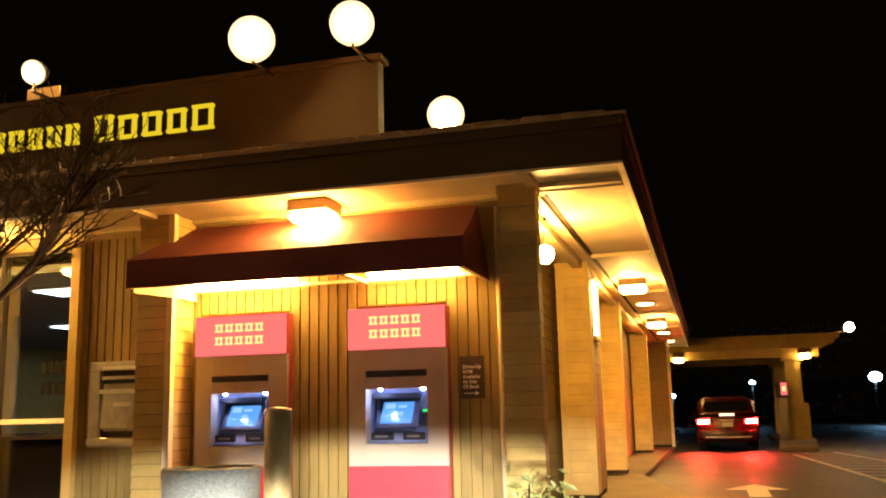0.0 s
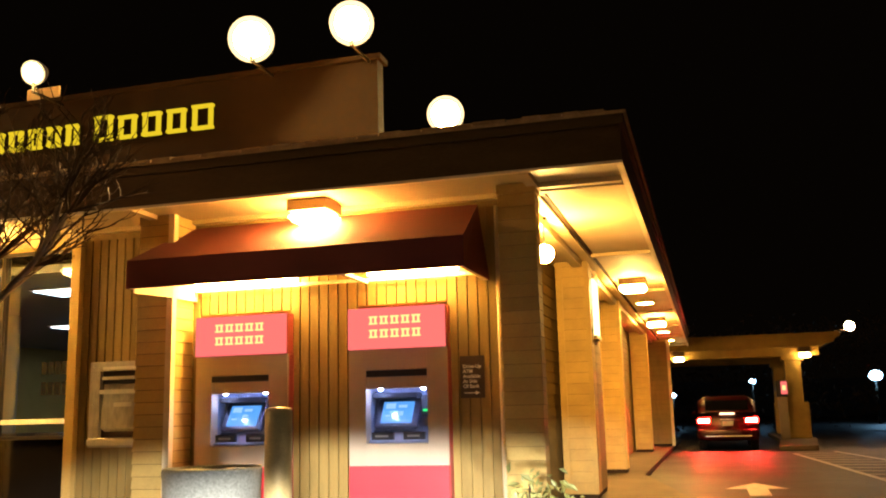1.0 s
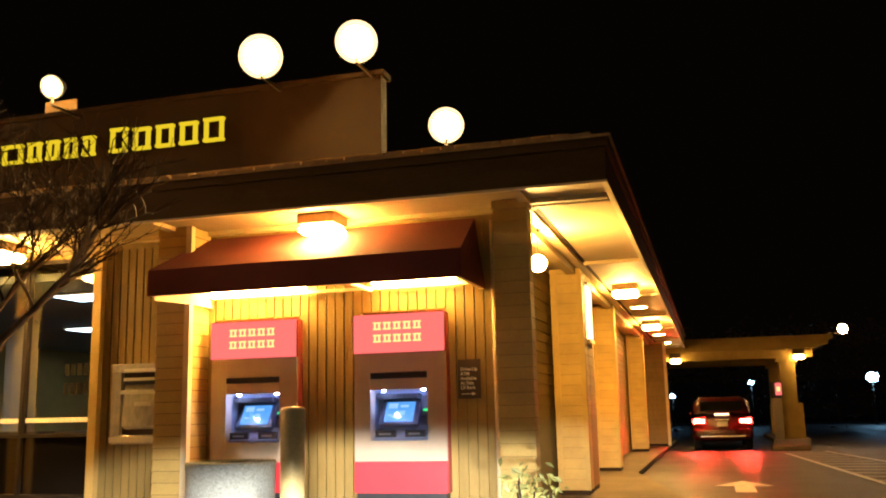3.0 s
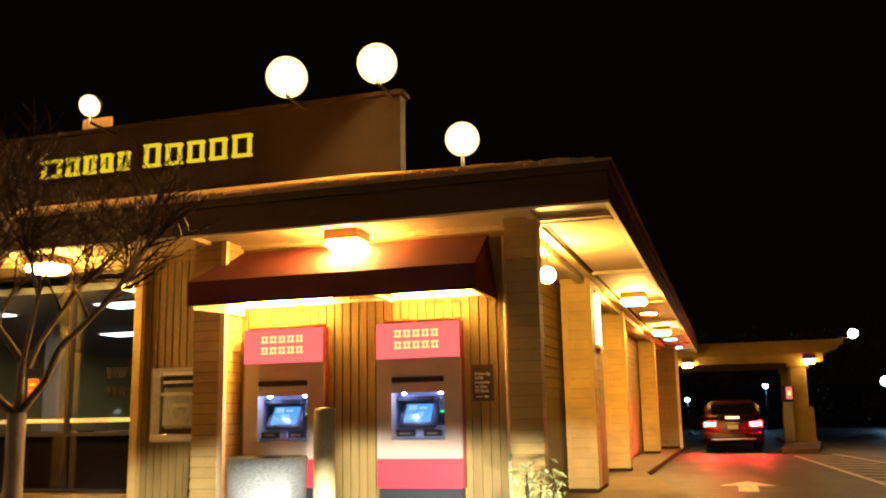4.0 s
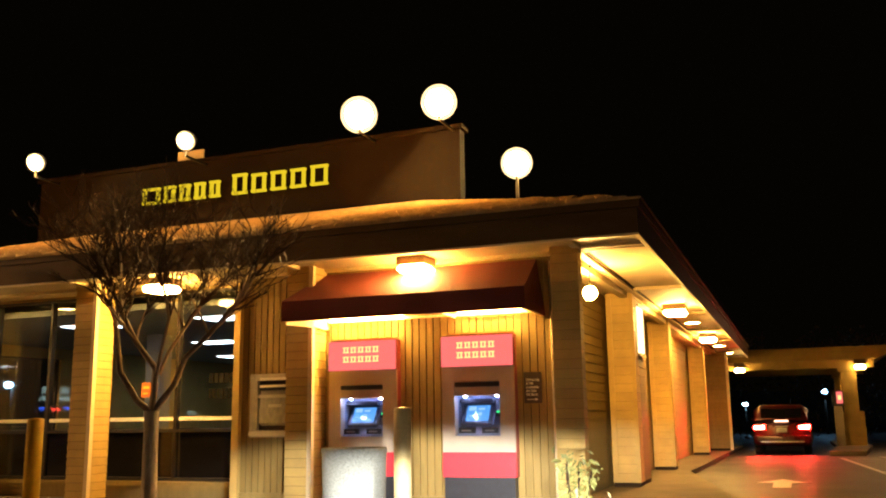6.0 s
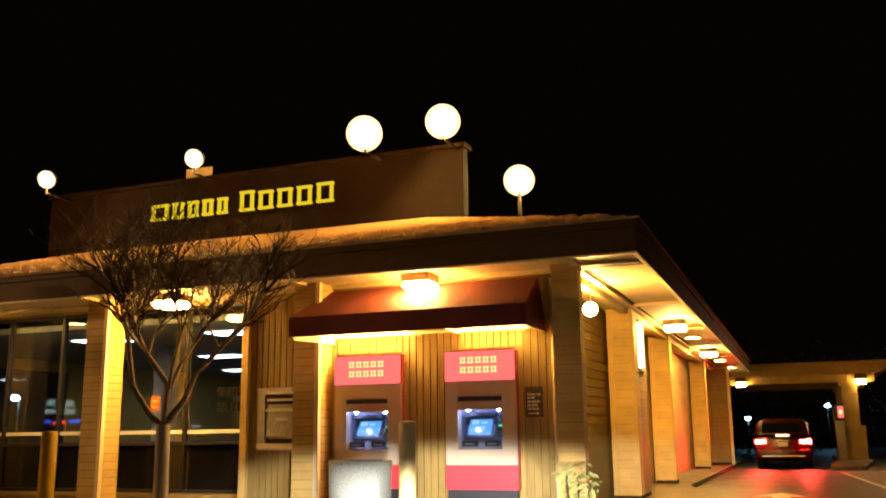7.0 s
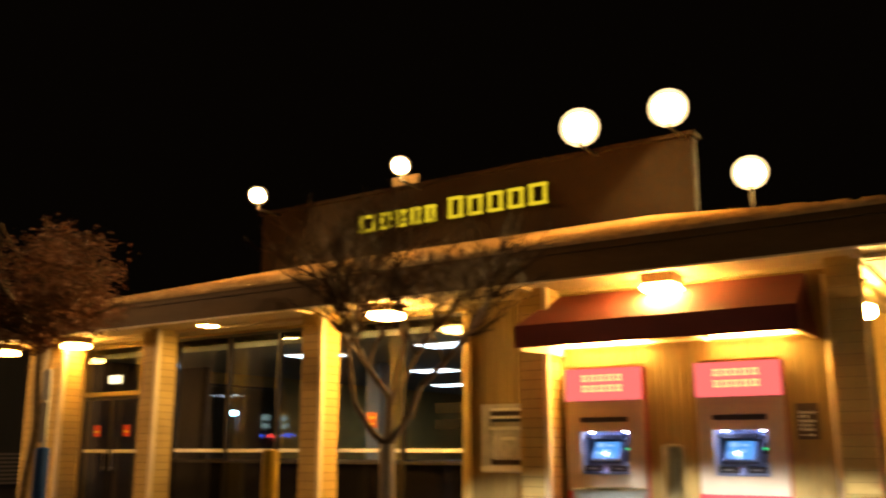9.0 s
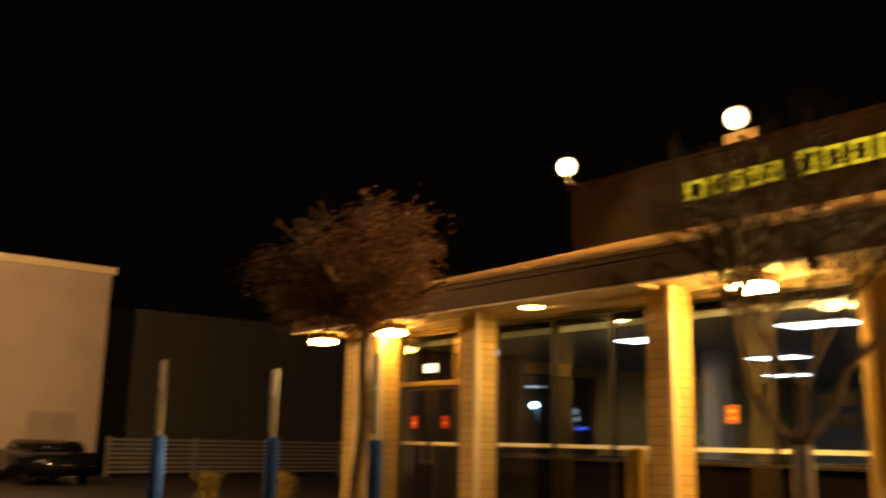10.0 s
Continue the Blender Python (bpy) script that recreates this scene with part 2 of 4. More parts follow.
def mesh_of(name, bm, mat, smooth=False):
    data = bpy.data.meshes.new(name)
    bm.to_mesh(data)
    bm.free()
    if mat is not None:
        data.materials.append(mat)
    if smooth:
        data.polygons.foreach_set("use_smooth", [True] * len(data.polygons))
    return data


def part(name, bm, mat, parent=None, label="", smooth=False, at=None):
    ob = new(name, mesh_of(name, bm, mat, smooth))
    if at is not None:
        ob.matrix_basis = at
    if parent is not None:
        ob.parent = parent
    if label:
        tagged(ob, label)
    return ob


def piece(name, data, parent, at):
    ob = new(name, data)
    ob.parent, ob.matrix_basis = parent, at
    return ob


def block(name, mat, parent, x0, x1, y0, y1, z0, z1, label="", round_by=0.0):
    bm = bmesh.new()
    box(bm, x0, x1, y0, y1, z0, z1)
    if round_by:
        bevel(bm, round_by)
    return part(name, bm, mat, parent, label)


def thing(name, label, category, at=(0, 0, 0), group="", kind="", turn=0.0):
    ob = new(name)
    ob.empty_display_size = 0.1
    ob.matrix_basis = pose(*at, 0, 0, turn)
    return tagged(ob, label, category, group, kind)


def structure(name, bm, mat, label, category):
    return tagged(part(name, bm, mat), label, category, kind="structure")


# ---- ground ----
bm = bmesh.new()
box(bm, -400, 400, -400, 400, -0.5, 0.0)
structure("ground", bm, ASPHALT, "dark worn asphalt of the car park and lane", "ground")

bm = bmesh.new()
prism(bm, [(-1.32, 36.0), (-1.42, 18.0), (-0.45, 13.2), (0.15, 10.5), (0.15, 6.6), (-0.6, 5.0), (-18.6, 5.0), (-18.6, 36.0)], 0.004, 0.12, "z")
bevel(bm, 0.012, 1)
structure("pavement", bm, CONCRETE, "pale concrete walkway with a low kerb round the bank", "pavement")

# ---- building shell ----
SIDE_X, EAVE_Y, EAVE_X, SOFFIT, LEFT_X, BACK_Y = -2.27, 7.85, -0.75, 3.44, -16.6, 33.0
GLASS_Y = 9.40  # the shop front stands back behind the piers


def wall(name, label, boxes, mat=PAINT_BOARD):
    bm = bmesh.new()
    for b in boxes:
        box(bm, *b)
    return structure(name, bm, mat, label, "wall")


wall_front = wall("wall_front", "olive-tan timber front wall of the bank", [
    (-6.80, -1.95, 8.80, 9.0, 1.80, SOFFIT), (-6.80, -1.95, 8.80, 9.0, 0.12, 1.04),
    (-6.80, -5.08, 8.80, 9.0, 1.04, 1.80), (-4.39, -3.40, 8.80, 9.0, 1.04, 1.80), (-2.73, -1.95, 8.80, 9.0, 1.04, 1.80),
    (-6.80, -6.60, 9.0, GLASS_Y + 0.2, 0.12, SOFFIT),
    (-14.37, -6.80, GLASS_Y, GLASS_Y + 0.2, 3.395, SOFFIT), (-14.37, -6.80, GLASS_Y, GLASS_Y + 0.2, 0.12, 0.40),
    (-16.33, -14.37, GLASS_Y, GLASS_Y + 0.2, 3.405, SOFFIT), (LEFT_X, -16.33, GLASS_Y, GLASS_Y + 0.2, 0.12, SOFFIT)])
# The shade of this recessed wall is painted in with the darker olive.
wall_east = wall("wall_east", "tan side wall of the bank along the lane, darkened for its shade", [(-2.45, SIDE_X, 9.0, BACK_Y, 0.12, SOFFIT)])
wall("wall_west", "tan end wall of the bank", [(LEFT_X, LEFT_X + 0.2, GLASS_Y + 0.2, 12.3, 0.12, SOFFIT), (LEFT_X, LEFT_X + 0.2, 12.3, 15.3, 0.12, 0.9), (LEFT_X, LEFT_X + 0.2, 12.3, 15.3, 2.9, SOFFIT), (LEFT_X, LEFT_X + 0.2, 15.3, BACK_Y, 0.12, SOFFIT)], PAINT_TAN)
wall("wall_north", "tan rear wall of the bank", [(LEFT_X, SIDE_X, BACK_Y, BACK_Y + 0.2, 0.12, SOFFIT)], PAINT_TAN)

# eave soffit: boards with ribs, and an inner groove drawn as a dark strip
bm = bmesh.new()
box(bm, LEFT_X - 1.2, EAVE_X - 0.05, EAVE_Y + 0.05, 8.80, SOFFIT, SOFFIT + 0.08)
box(bm, SIDE_X - 0.18, EAVE_X - 0.05, 8.80, 33.4, SOFFIT, SOFFIT + 0.08)
box(bm, LEFT_X + 0.2, -6.60, 8.80, GLASS_Y + 0.2, SOFFIT, SOFFIT + 0.08)
box(bm, LEFT_X - 1.2, LEFT_X + 0.2, 8.80, 33.4, SOFFIT, SOFFIT + 0.08)
structure("ceiling", bm, PAINT_SOFFIT, "cream-painted boarded soffit under the wide eaves", "ceiling")
soffit_trim = thing("soffit_ribs", "cream timber ribs across the eave soffit", "trim", (0, 0, SOFFIT), kind="structure")
rib_y = [8.45, 8.62, 12.65, 16.9, 20.8, 24.6, 28.4, 32.2]
for y in rib_y:
    block("rib", PAINT_SOFFIT, soffit_trim, -1.60, EAVE_X - 0.06, y, y + 0.09, -0.05, -0.002)
for x in (-1.62, -5.60, -9.35, -13.1, -16.7):
    block("rib", PAINT_SOFFIT, soffit_trim, x - 0.05, x + 0.05, EAVE_Y + 0.06, 8.78, -0.05, -0.002)
block("rib", PAINT_SOFFIT, soffit_trim, -1.72, -1.63, 8.80, 33.0, -0.04, -0.002)
block("rib", PAINT_SOFFIT, soffit_trim, -1.93, -1.80, 9.0, 33.0, -0.10, -0.002)
# The vent gap and inner groove are flat strips with painted shade.
block("gap_strip", GAPSHADE, soffit_trim, -1.58, EAVE_X - 0.07, 8.545, 8.615, -0.012, -0.002, "flat dark strip painted for a shaded soffit gap")
block("gap_strip", GAPSHADE, soffit_trim, -1.625, -1.575, 8.75, 33.0, -0.012, -0.002, "flat dark strip painted for a shaded soffit gap")
block("rib", PAINT_SOFFIT, soffit_trim, LEFT_X, -2.0, 8.70, 8.79, -0.05, -0.002)

# deep brown fascia with a shadow board
fascia = thing("fascia", "deep dark-brown timber fascia along the eaves", "fascia", (0, 0, 3.40), kind="structure")
block("fascia_board", FASCIA, fascia, LEFT_X - 1.25, EAVE_X, EAVE_Y, EAVE_Y + 0.05, 0.02, 0.43)
block("fascia_board", FASCIA, fascia, EAVE_X - 0.05, EAVE_X, EAVE_Y + 0.052, 33.4, 0.02, 0.43)
block("fascia_board", FASCIA, fascia, LEFT_X - 1.25, LEFT_X - 1.20, EAVE_Y + 0.052, 33.4, 0.02, 0.43)
block("shadow_board", FASCIA, fascia, LEFT_X - 1.28, EAVE_X + 0.03, EAVE_Y - 0.03, EAVE_Y - 0.001, 0.33, 0.44)
block("shadow_board", FASCIA, fascia, EAVE_X + 0.001, EAVE_X + 0.03, EAVE_Y, 33.4, 0.33, 0.44)
block("edge_strip", PAINT_TRIM, fascia, EAVE_X - 0.05, EAVE_X + 0.004, EAVE_Y + 0.052, 33.4, -0.005, 0.018, "thin cream edge strip")
block("edge_strip", PAINT_TRIM, fascia, LEFT_X - 1.25, EAVE_X + 0.004, EAVE_Y - 0.004, EAVE_Y + 0.05, -0.005, 0.018, "thin cream edge strip")

# low hipped roof in shingle courses
bm = bmesh.new()
RISE, N = 0.312, 26
x0, x1, y0, y1, z = LEFT_X - 1.32, EAVE_X + 0.06, EAVE_Y - 0.06, 33.5, 3.84
step = 0.2
for k in range(N):
    a = k * step
    ring0 = [(x0 + a, y0 + a, z + a * RISE), (x1 - a, y0 + a, z + a * RISE), (x1 - a, y1 - a, z + a * RISE), (x0 + a, y1 - a, z + a * RISE)]
    b = a + step
    zt = z + b * RISE - 0.022
    ring1 = [(x0 + b, y0 + b, zt), (x1 - b, y0 + b, zt), (x1 - b, y1 - b, zt), (x0 + b, y1 - b, zt)]
    low = [(p[0], p[1], p[2] - 0.03) for p in ring0]
    v0, v1, v2 = [bm.verts.new(p) for p in ring0], [bm.verts.new(p) for p in ring1], [bm.verts.new(p) for p in low]
    for i in range(4):
        j = (i + 1) % 4
        bm.faces.new((v0[i], v0[j], v1[j], v1[i]))
        bm.faces.new((v2[i], v2[j], v0[j], v0[i]))
b = N * step
bm.faces.new([bm.verts.new(p) for p in [(x0 + b, y0 + b, z + b * RISE - 0.03), (x1 - b, y0 + b, z + b * RISE - 0.03), (x1 - b, y1 - b, z + b * RISE - 0.03), (x0 + b, y1 - b, z + b * RISE - 0.03)]])
roof = structure("roof", bm, SHINGLE, "low brown shingle roof lit by the flood lamps", "roof")


def shingle_box(bm, x, y, za, zb, w):
    """One shingle: a thin wedge that leans with the roof, its butt edge proud of the course below."""
    q = [(x, y, za), (x + w, y, za), (x + w, y + 0.2, zb), (x, y + 0.2, zb)]
    v = [bm.verts.new((p[0], p[1], p[2] + 0.014)) for p in q] + [bm.verts.new((p[0], p[1], p[2] - 0.016)) for p in q]
    for f in ((0, 1, 2, 3), (5, 4, 7, 6), (4, 5, 1, 0), (5, 6, 2, 1), (7, 4, 0, 3)):
        bm.faces.new([v[n] for n in f])


SHINGLE_WIDTHS = (0.14, 0.165, 0.19, 0.215)
shingle_data = []
for w in SHINGLE_WIDTHS:
    bm = bmesh.new()
    shingle_box(bm, 0, 0, 0, 0.2 * RISE - 0.018, w - 0.012)
    shingle_data.append(mesh_of("shingle", bm, SHINGLE))
bm = bmesh.new()
rng = random.Random(2)
for k in range(9):
    x, a = x0 + k * step + 0.07 * (k % 2), k * step
    while x < x1 - a - 0.2:
        n = rng.randrange(len(SHINGLE_WIDTHS))
        ya, za = y0 + a - rng.uniform(0.0, 0.02), z + a * RISE + rng.uniform(0.0, 0.014)
        if k < 3:
            piece("shingle", shingle_data[n], roof, pose(x, ya, za))
        else:
            shingle_box(bm, x, ya, za, z + (a + 0.2) * RISE - 0.018, SHINGLE_WIDTHS[n] - 0.012)
        x += SHINGLE_WIDTHS[n]
tagged(part("shingles", bm, SHINGLE, roof), kind="stuff")

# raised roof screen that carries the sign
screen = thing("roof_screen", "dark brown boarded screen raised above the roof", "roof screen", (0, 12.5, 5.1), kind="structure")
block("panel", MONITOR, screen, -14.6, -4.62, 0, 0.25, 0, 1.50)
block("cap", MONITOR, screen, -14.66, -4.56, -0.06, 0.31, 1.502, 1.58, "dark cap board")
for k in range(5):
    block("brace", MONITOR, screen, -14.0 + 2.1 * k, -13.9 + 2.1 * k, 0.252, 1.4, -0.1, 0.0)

# ---- front piers and boards ----
def lap_board(w, d, h, p0=0.010, gap=0.005, mat=PAINT_TAN):
    """One clapboard course that wraps a pier; its foot stands proud."""
    bm = bmesh.new()
    p1 = 0.002
    h -= gap
    lo = [(-w / 2 - p0, -p0), (w / 2 + p0, -p0), (w / 2 + p0, d), (-w / 2 - p0, d)]
    hi = [(-w / 2 - p1, -p1), (w / 2 + p1, -p1), (w / 2 + p1, d), (-w / 2 - p1, d)]
    v0, v1 = [bm.verts.new((*p, 0)) for p in lo], [bm.verts.new((*p, h)) for p in hi]
    bm.faces.new(list(reversed(v0)))
    bm.faces.new(v1)
    for i in range(4):
        bm.faces.new((v0[i], v0[(i + 1) % 4], v1[(i + 1) % 4], v1[i]))
    return mesh_of("clapboard", bm, mat)


COURSE = 0.121
front_board, side_board, walk_boards = lap_board(0.38, 0.42, COURSE), lap_board(0.345, 0.20, COURSE, 0.007, 0.003), [lap_board(0.45, d, 0.151, 0.009, 0.003) for d in (0.45, 0.46, 0.44)]
# flank_board swaps tan for olive to carry the shade on side faces.
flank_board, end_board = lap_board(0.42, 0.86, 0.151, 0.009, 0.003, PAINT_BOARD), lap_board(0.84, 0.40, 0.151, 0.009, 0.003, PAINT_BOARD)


def pier(x, y, w, d, data, label, top=SOFFIT - 0.01, turn=0.0, trimmed=True):
    ob = thing("pier", label, "pier", (x, y, 0.12), "clapboard piers", "structure", turn)
    # Core coloured dark to draw the shade lines between the clapboards.
    block("core", GAPSHADE, ob, -w / 2 + 0.004, w / 2 - 0.004, 0.004, d, 0.0, top - 0.12)
    block("plinth", DARKFRAME, ob, -w / 2 + 0.03, w / 2 - 0.03, 0.03, d, 0.0, 0.069, "dark recessed foot")
    if trimmed:
        block("corner_board", PAINT_TRIM, ob, w / 2 - 0.032, w / 2 + 0.036, -0.029, -0.012, 0.06, top - 0.12, "cream corner board")
        block("corner_board", PAINT_TRIM, ob, w / 2 + 0.012, w / 2 + 0.034, -0.011, 0.05, 0.06, top - 0.12, "cream corner board")
    h = 0.151 if data in walk_boards + [flank_board, end_board] else COURSE
    n = int((top - 0.12 - 0.07) / h)
    for k in range(n):
        piece("clapboard", data, ob, pose(0, 0, 0.07 + k * h))
    if n:
        block("frieze", PAINT_TAN, ob, -w / 2 - 0.012, w / 2 + 0.012, -0.012, d - 0.02, 0.07 + n * h, top - 0.12)
    return ob


for x in (-5.56, -9.33, -13.06, -15.70, -16.42):
    pier(x, 8.35, 0.38, 0.44, front_board, "tan clapboard pier with a cream corner board on the bank front")
pier(-1.775, 8.38, 0.345, 0.22, side_board, "tan clapboard corner pier of the bank", trimmed=False)
post = thing("pier_post", "narrow tan post joining the corner pier to the wall", "pier", (-1.86, 8.605, 0.12), kind="structure")
block("shaft", PAINT_TAN, post, -0.14, 0.11, 0.0, 0.42, 0.0, 3.31)
for x, y, d, data in zip((-1.96, -2.0, -1.99), (13.2, 18.3, 26.4), (0.45, 0.46, 0.44), walk_boards):
    pier(x, y, 0.45, d, data, "tan clapboard wall pier along the drive-up side of the bank", trimmed=False)
    trim_ob = thing("pier_trim", "tan corner boards on the side pier", "trim", (x, y, 0.19), "pier corner boards", "structure")
    block("corner_board", PAINT_TAN, trim_ob, -0.222, -0.135, -0.026, -0.0095, 0.0, 3.23)
    block("corner_board", PAINT_TAN, trim_ob, 0.180, 0.246, -0.026, -0.0095, 0.0, 3.23)

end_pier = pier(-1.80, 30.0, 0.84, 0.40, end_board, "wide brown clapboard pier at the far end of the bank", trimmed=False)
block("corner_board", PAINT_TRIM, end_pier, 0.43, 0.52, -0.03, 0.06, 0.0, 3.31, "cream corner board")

pier(-1.96, 13.66, 0.42, 0.86, flank_board, "clapboard wall return beside a tan pier, browned for its shade", trimmed=False)

# long clapboards and a lit high window on the side wall
bm = bmesh.new()
prism(bm, [(0.0, 0.0), (0.015, 0.0), (0.003, 0.149), (0.0, 0.149)], 0.0, 23.8, "y")
# Olive, not tan: the recess shade is put into the board colour.
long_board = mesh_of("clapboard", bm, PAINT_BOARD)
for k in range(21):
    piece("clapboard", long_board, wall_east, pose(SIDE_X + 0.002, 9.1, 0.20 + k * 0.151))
win = thing("window_4", "tall narrow lit window high in the side wall", "window", (-1.738, 13.97, 2.40), kind="structure")
block("window_frame", PAINT_TRIM, win, 0.0, 0.05, -0.30, 0.30, -0.05, 0.0, "cream frame")
block("window_frame", PAINT_TRIM, win, 0.0, 0.05, -0.30, 0.30, 0.84, 0.88, "cream frame")
block("pane", G_SIDEWIN, win, 0.0, 0.03, -0.28, 0.28, 0.002, 0.838, "glowing pane")

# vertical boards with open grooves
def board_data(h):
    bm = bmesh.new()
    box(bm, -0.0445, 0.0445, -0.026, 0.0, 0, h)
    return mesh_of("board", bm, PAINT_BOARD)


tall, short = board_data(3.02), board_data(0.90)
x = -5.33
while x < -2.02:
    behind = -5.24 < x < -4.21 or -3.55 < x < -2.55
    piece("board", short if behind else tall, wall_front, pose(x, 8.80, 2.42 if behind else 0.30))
    x += 0.104
x = -6.70
while x < -5.72:
    piece("board", tall, wall_front, pose(x, 8.80, 0.30))
    x += 0.104
trim = thing("wall_trim", "cream jamb boards and base trim on the front wall", "trim", (0, 0, 0), kind="structure")
block("jamb_board", PAINT_TAN, trim, -6.86, -6.75, 8.70, 8.80, 0.12, 3.32)
block("jamb_board", PAINT_TRIM, trim, -2.052, -2.012, 8.69, 8.80, 0.12, 3.30)
bm = bmesh.new()
tube(bm, 0.024, 0.024, 0.12, 3.30, 12, cx=-2.030, cy=8.665)
part("edge_bead", bm, PAINT_TRIM, trim, "rounded cream edge bead", True)
block("base_board", PAINT_BOARD, trim, -6.75, -2.06, 8.765, 8.80, 0.12, 0.29)


# ---- windows ----
def window(name, x0, x1, bars, label):
    ob = thing(name, label, "window", ((x0 + x1) / 2, GLASS_Y, 0.40), kind="structure")
    w = (x1 - x0) / 2
    f = 0.05
    frame_ob = part("window_frame", bmesh.new(), DARKFRAME, ob, "dark bronze window frame")
    bm = bmesh.new()
    box(bm, -w, w, -0.03, 0.07, 0, f)
    box(bm, -w, w, -0.03, 0.07, 2.99 - f, 2.99)
    box(bm, -w, w, -0.025, 0.065, 0.747, 0.787)
    for b in [-w + f / 2, w - f / 2] + [b - (x0 + x1) / 2 for b in bars]:
        box(bm, b - f / 2, b + f / 2, -0.03, 0.07, f, 2.99 - f)
    bm.to_mesh(frame_ob.data)
    bm.free()
    frame_ob.data.materials.append(DARKFRAME) if not frame_ob.data.materials else None
    block("window_sill", PAINT_BOARD, ob, -w, w, -0.10, -0.035, -0.06, -0.01, "brown timber sill")
    edges = [-w + f] + sorted(b - (x0 + x1) / 2 for b in bars) + [w - f]
    for a, b in zip(edges, edges[1:]):
        a2, b2 = a + (f / 2 if a > -w + f else 0.0) + 0.002, b - (f / 2 if b < w - f else 0.0) - 0.002
        p = block("pane", PANE, ob, a2, b2, 0.015, 0.023, 0.79, 2.99 - f - 0.002, "clear glass pane")
        block("lower_pane", LOWGLASS, ob, a2, b2, 0.012, 0.026, f + 0.002, 0.745, "dark lower glass")
        p.visible_shadow = False
        block("safety_stripe", DECAL, p, a2 + 0.02, b2 - 0.02, 0.009, 0.013, 0.925, 0.985, "pale printed stripe across the glass")
    return ob


window("window_1", -9.90, -6.81, [-8.37], "tall dark-framed shop window of the bank lobby")
lettering = thing("window_lettering", "faint pale bars printed on the lobby glass", "decal", (-7.53, GLASS_Y + 0.006, 1.60))
for z0, z1 in ((0.30, 0.45), (0.06, 0.21)):
    for k in range(5):
        block("bar", ETCHED, lettering, -0.24 + 0.095 * k, -0.17 + 0.095 * k, 0.0, 0.003, z0, z1)
window("window_2", -13.60, -9.905, [-12.20, -10.99], "wide dark-framed window of the bank lobby in three panes")
window("window_3", -14.365, -13.605, [], "narrow side light beside the entrance doors")

west = thing("window_5", "dark-framed window in the end wall of the lobby", "window", (LEFT_X + 0.1, 13.8, 0.9), kind="structure")
bm = bmesh.new()
for a, b, c, d in ((-1.498, 1.498, 0.002, 0.06), (-1.498, 1.498, 1.94, 1.998), (-1.498, -1.44, 0.06, 1.94), (1.44, 1.498, 0.06, 1.94)):
    box(bm, -0.05, 0.05, a, b, c, d)
part("window_frame", bm, DARKFRAME, west)
block("pane", PANE, west, -0.004, 0.004, -1.438, 1.438, 0.062, 1.938, "clear glass pane").visible_shadow = False

# entrance doors
door = thing("door_1", "pair of closed dark-framed glass entrance doors", "door", (-15.36, GLASS_Y, 0.12), kind="structure")
bm = bmesh.new()
for sx in (-0.95, 0.90):
    box(bm, sx, sx + 0.05, -0.03, 0.07, 0, 3.26)
box(bm, -0.90, 0.90, -0.03, 0.07, 2.28, 2.36)
box(bm, -0.90, 0.90, -0.03, 0.07, 3.21, 3.26)
part("door_frame", bm, PAINT_BOARD, door, "tan painted door frame")
for s in (-1, 1):
    leaf_x0, leaf_x1 = (-0.895, -0.004) if s < 0 else (0.009, 0.895)
    bm = bmesh.new()
    box(bm, leaf_x0, leaf_x0 + 0.06, -0.01, 0.04, 0.01, 2.27)
    box(bm, leaf_x1 - 0.06, leaf_x1, -0.01, 0.04, 0.01, 2.27)
    box(bm, leaf_x0 + 0.06, leaf_x1 - 0.06, -0.01, 0.04, 0.01, 0.22)
    box(bm, leaf_x0 + 0.06, leaf_x1 - 0.06, -0.01, 0.04, 2.20, 2.27)
    leaf = part("door_leaf", bm, DARKFRAME, door)
    p = block("pane", PANE, leaf, leaf_x0 + 0.062, leaf_x1 - 0.062, 0.011, 0.019, 0.222, 2.198)
    p.visible_shadow = False
    block("safety_stripe", DECAL, leaf, leaf_x0 + 0.07, leaf_x1 - 0.07, 0.003, 0.007, 1.19, 1.255, "pale stripe on the glass")
    cx = (leaf_x0 + leaf_x1) / 2
    block("sticker", REDDECAL, leaf, cx - 0.10, cx + 0.10, 0.003, 0.007, 1.50, 1.72, "red square sticker")
    block("sticker_mark", YELLOWMARK, leaf, cx - 0.07, cx + 0.07, -0.001, 0.002, 1.57, 1.61, "yellow bars")
    bm = bmesh.new()
    hx = leaf_x1 - 0.11 if s < 0 else leaf_x0 + 0.11
    tube(bm, 0.014, 0.014, 0.85, 1.25, 10, cx=hx, cy=-0.06)
    box(bm, hx - 0.012, hx + 0.012, -0.06, -0.01, 0.90, 0.93)
    box(bm, hx - 0.012, hx + 0.012, -0.06, -0.01, 1.17, 1.20)
    part("door_handle", bm, STEEL, leaf, "steel pull bar")
p = block("pane", PANE, door, -0.895, 0.895, 0.015, 0.023, 2.365, 3.205)
p.visible_shadow = False

# ---- lobby behind the glass ----
bm = bmesh.new()
box(bm, LEFT_X + 0.2, -2.46, GLASS_Y + 0.2, BACK_Y, 0.06, 0.13)
structure("floor", bm, CARPET, "dark carpet floor of the bank lobby", "floor")
bm = bmesh.new()
box(bm, LEFT_X + 0.2, -2.46, GLASS_Y + 0.21, 24.0, 3.16, 3.26)
structure("ceiling_lobby", bm, ROOMWALL, "grey tiled lobby ceiling", "ceiling")
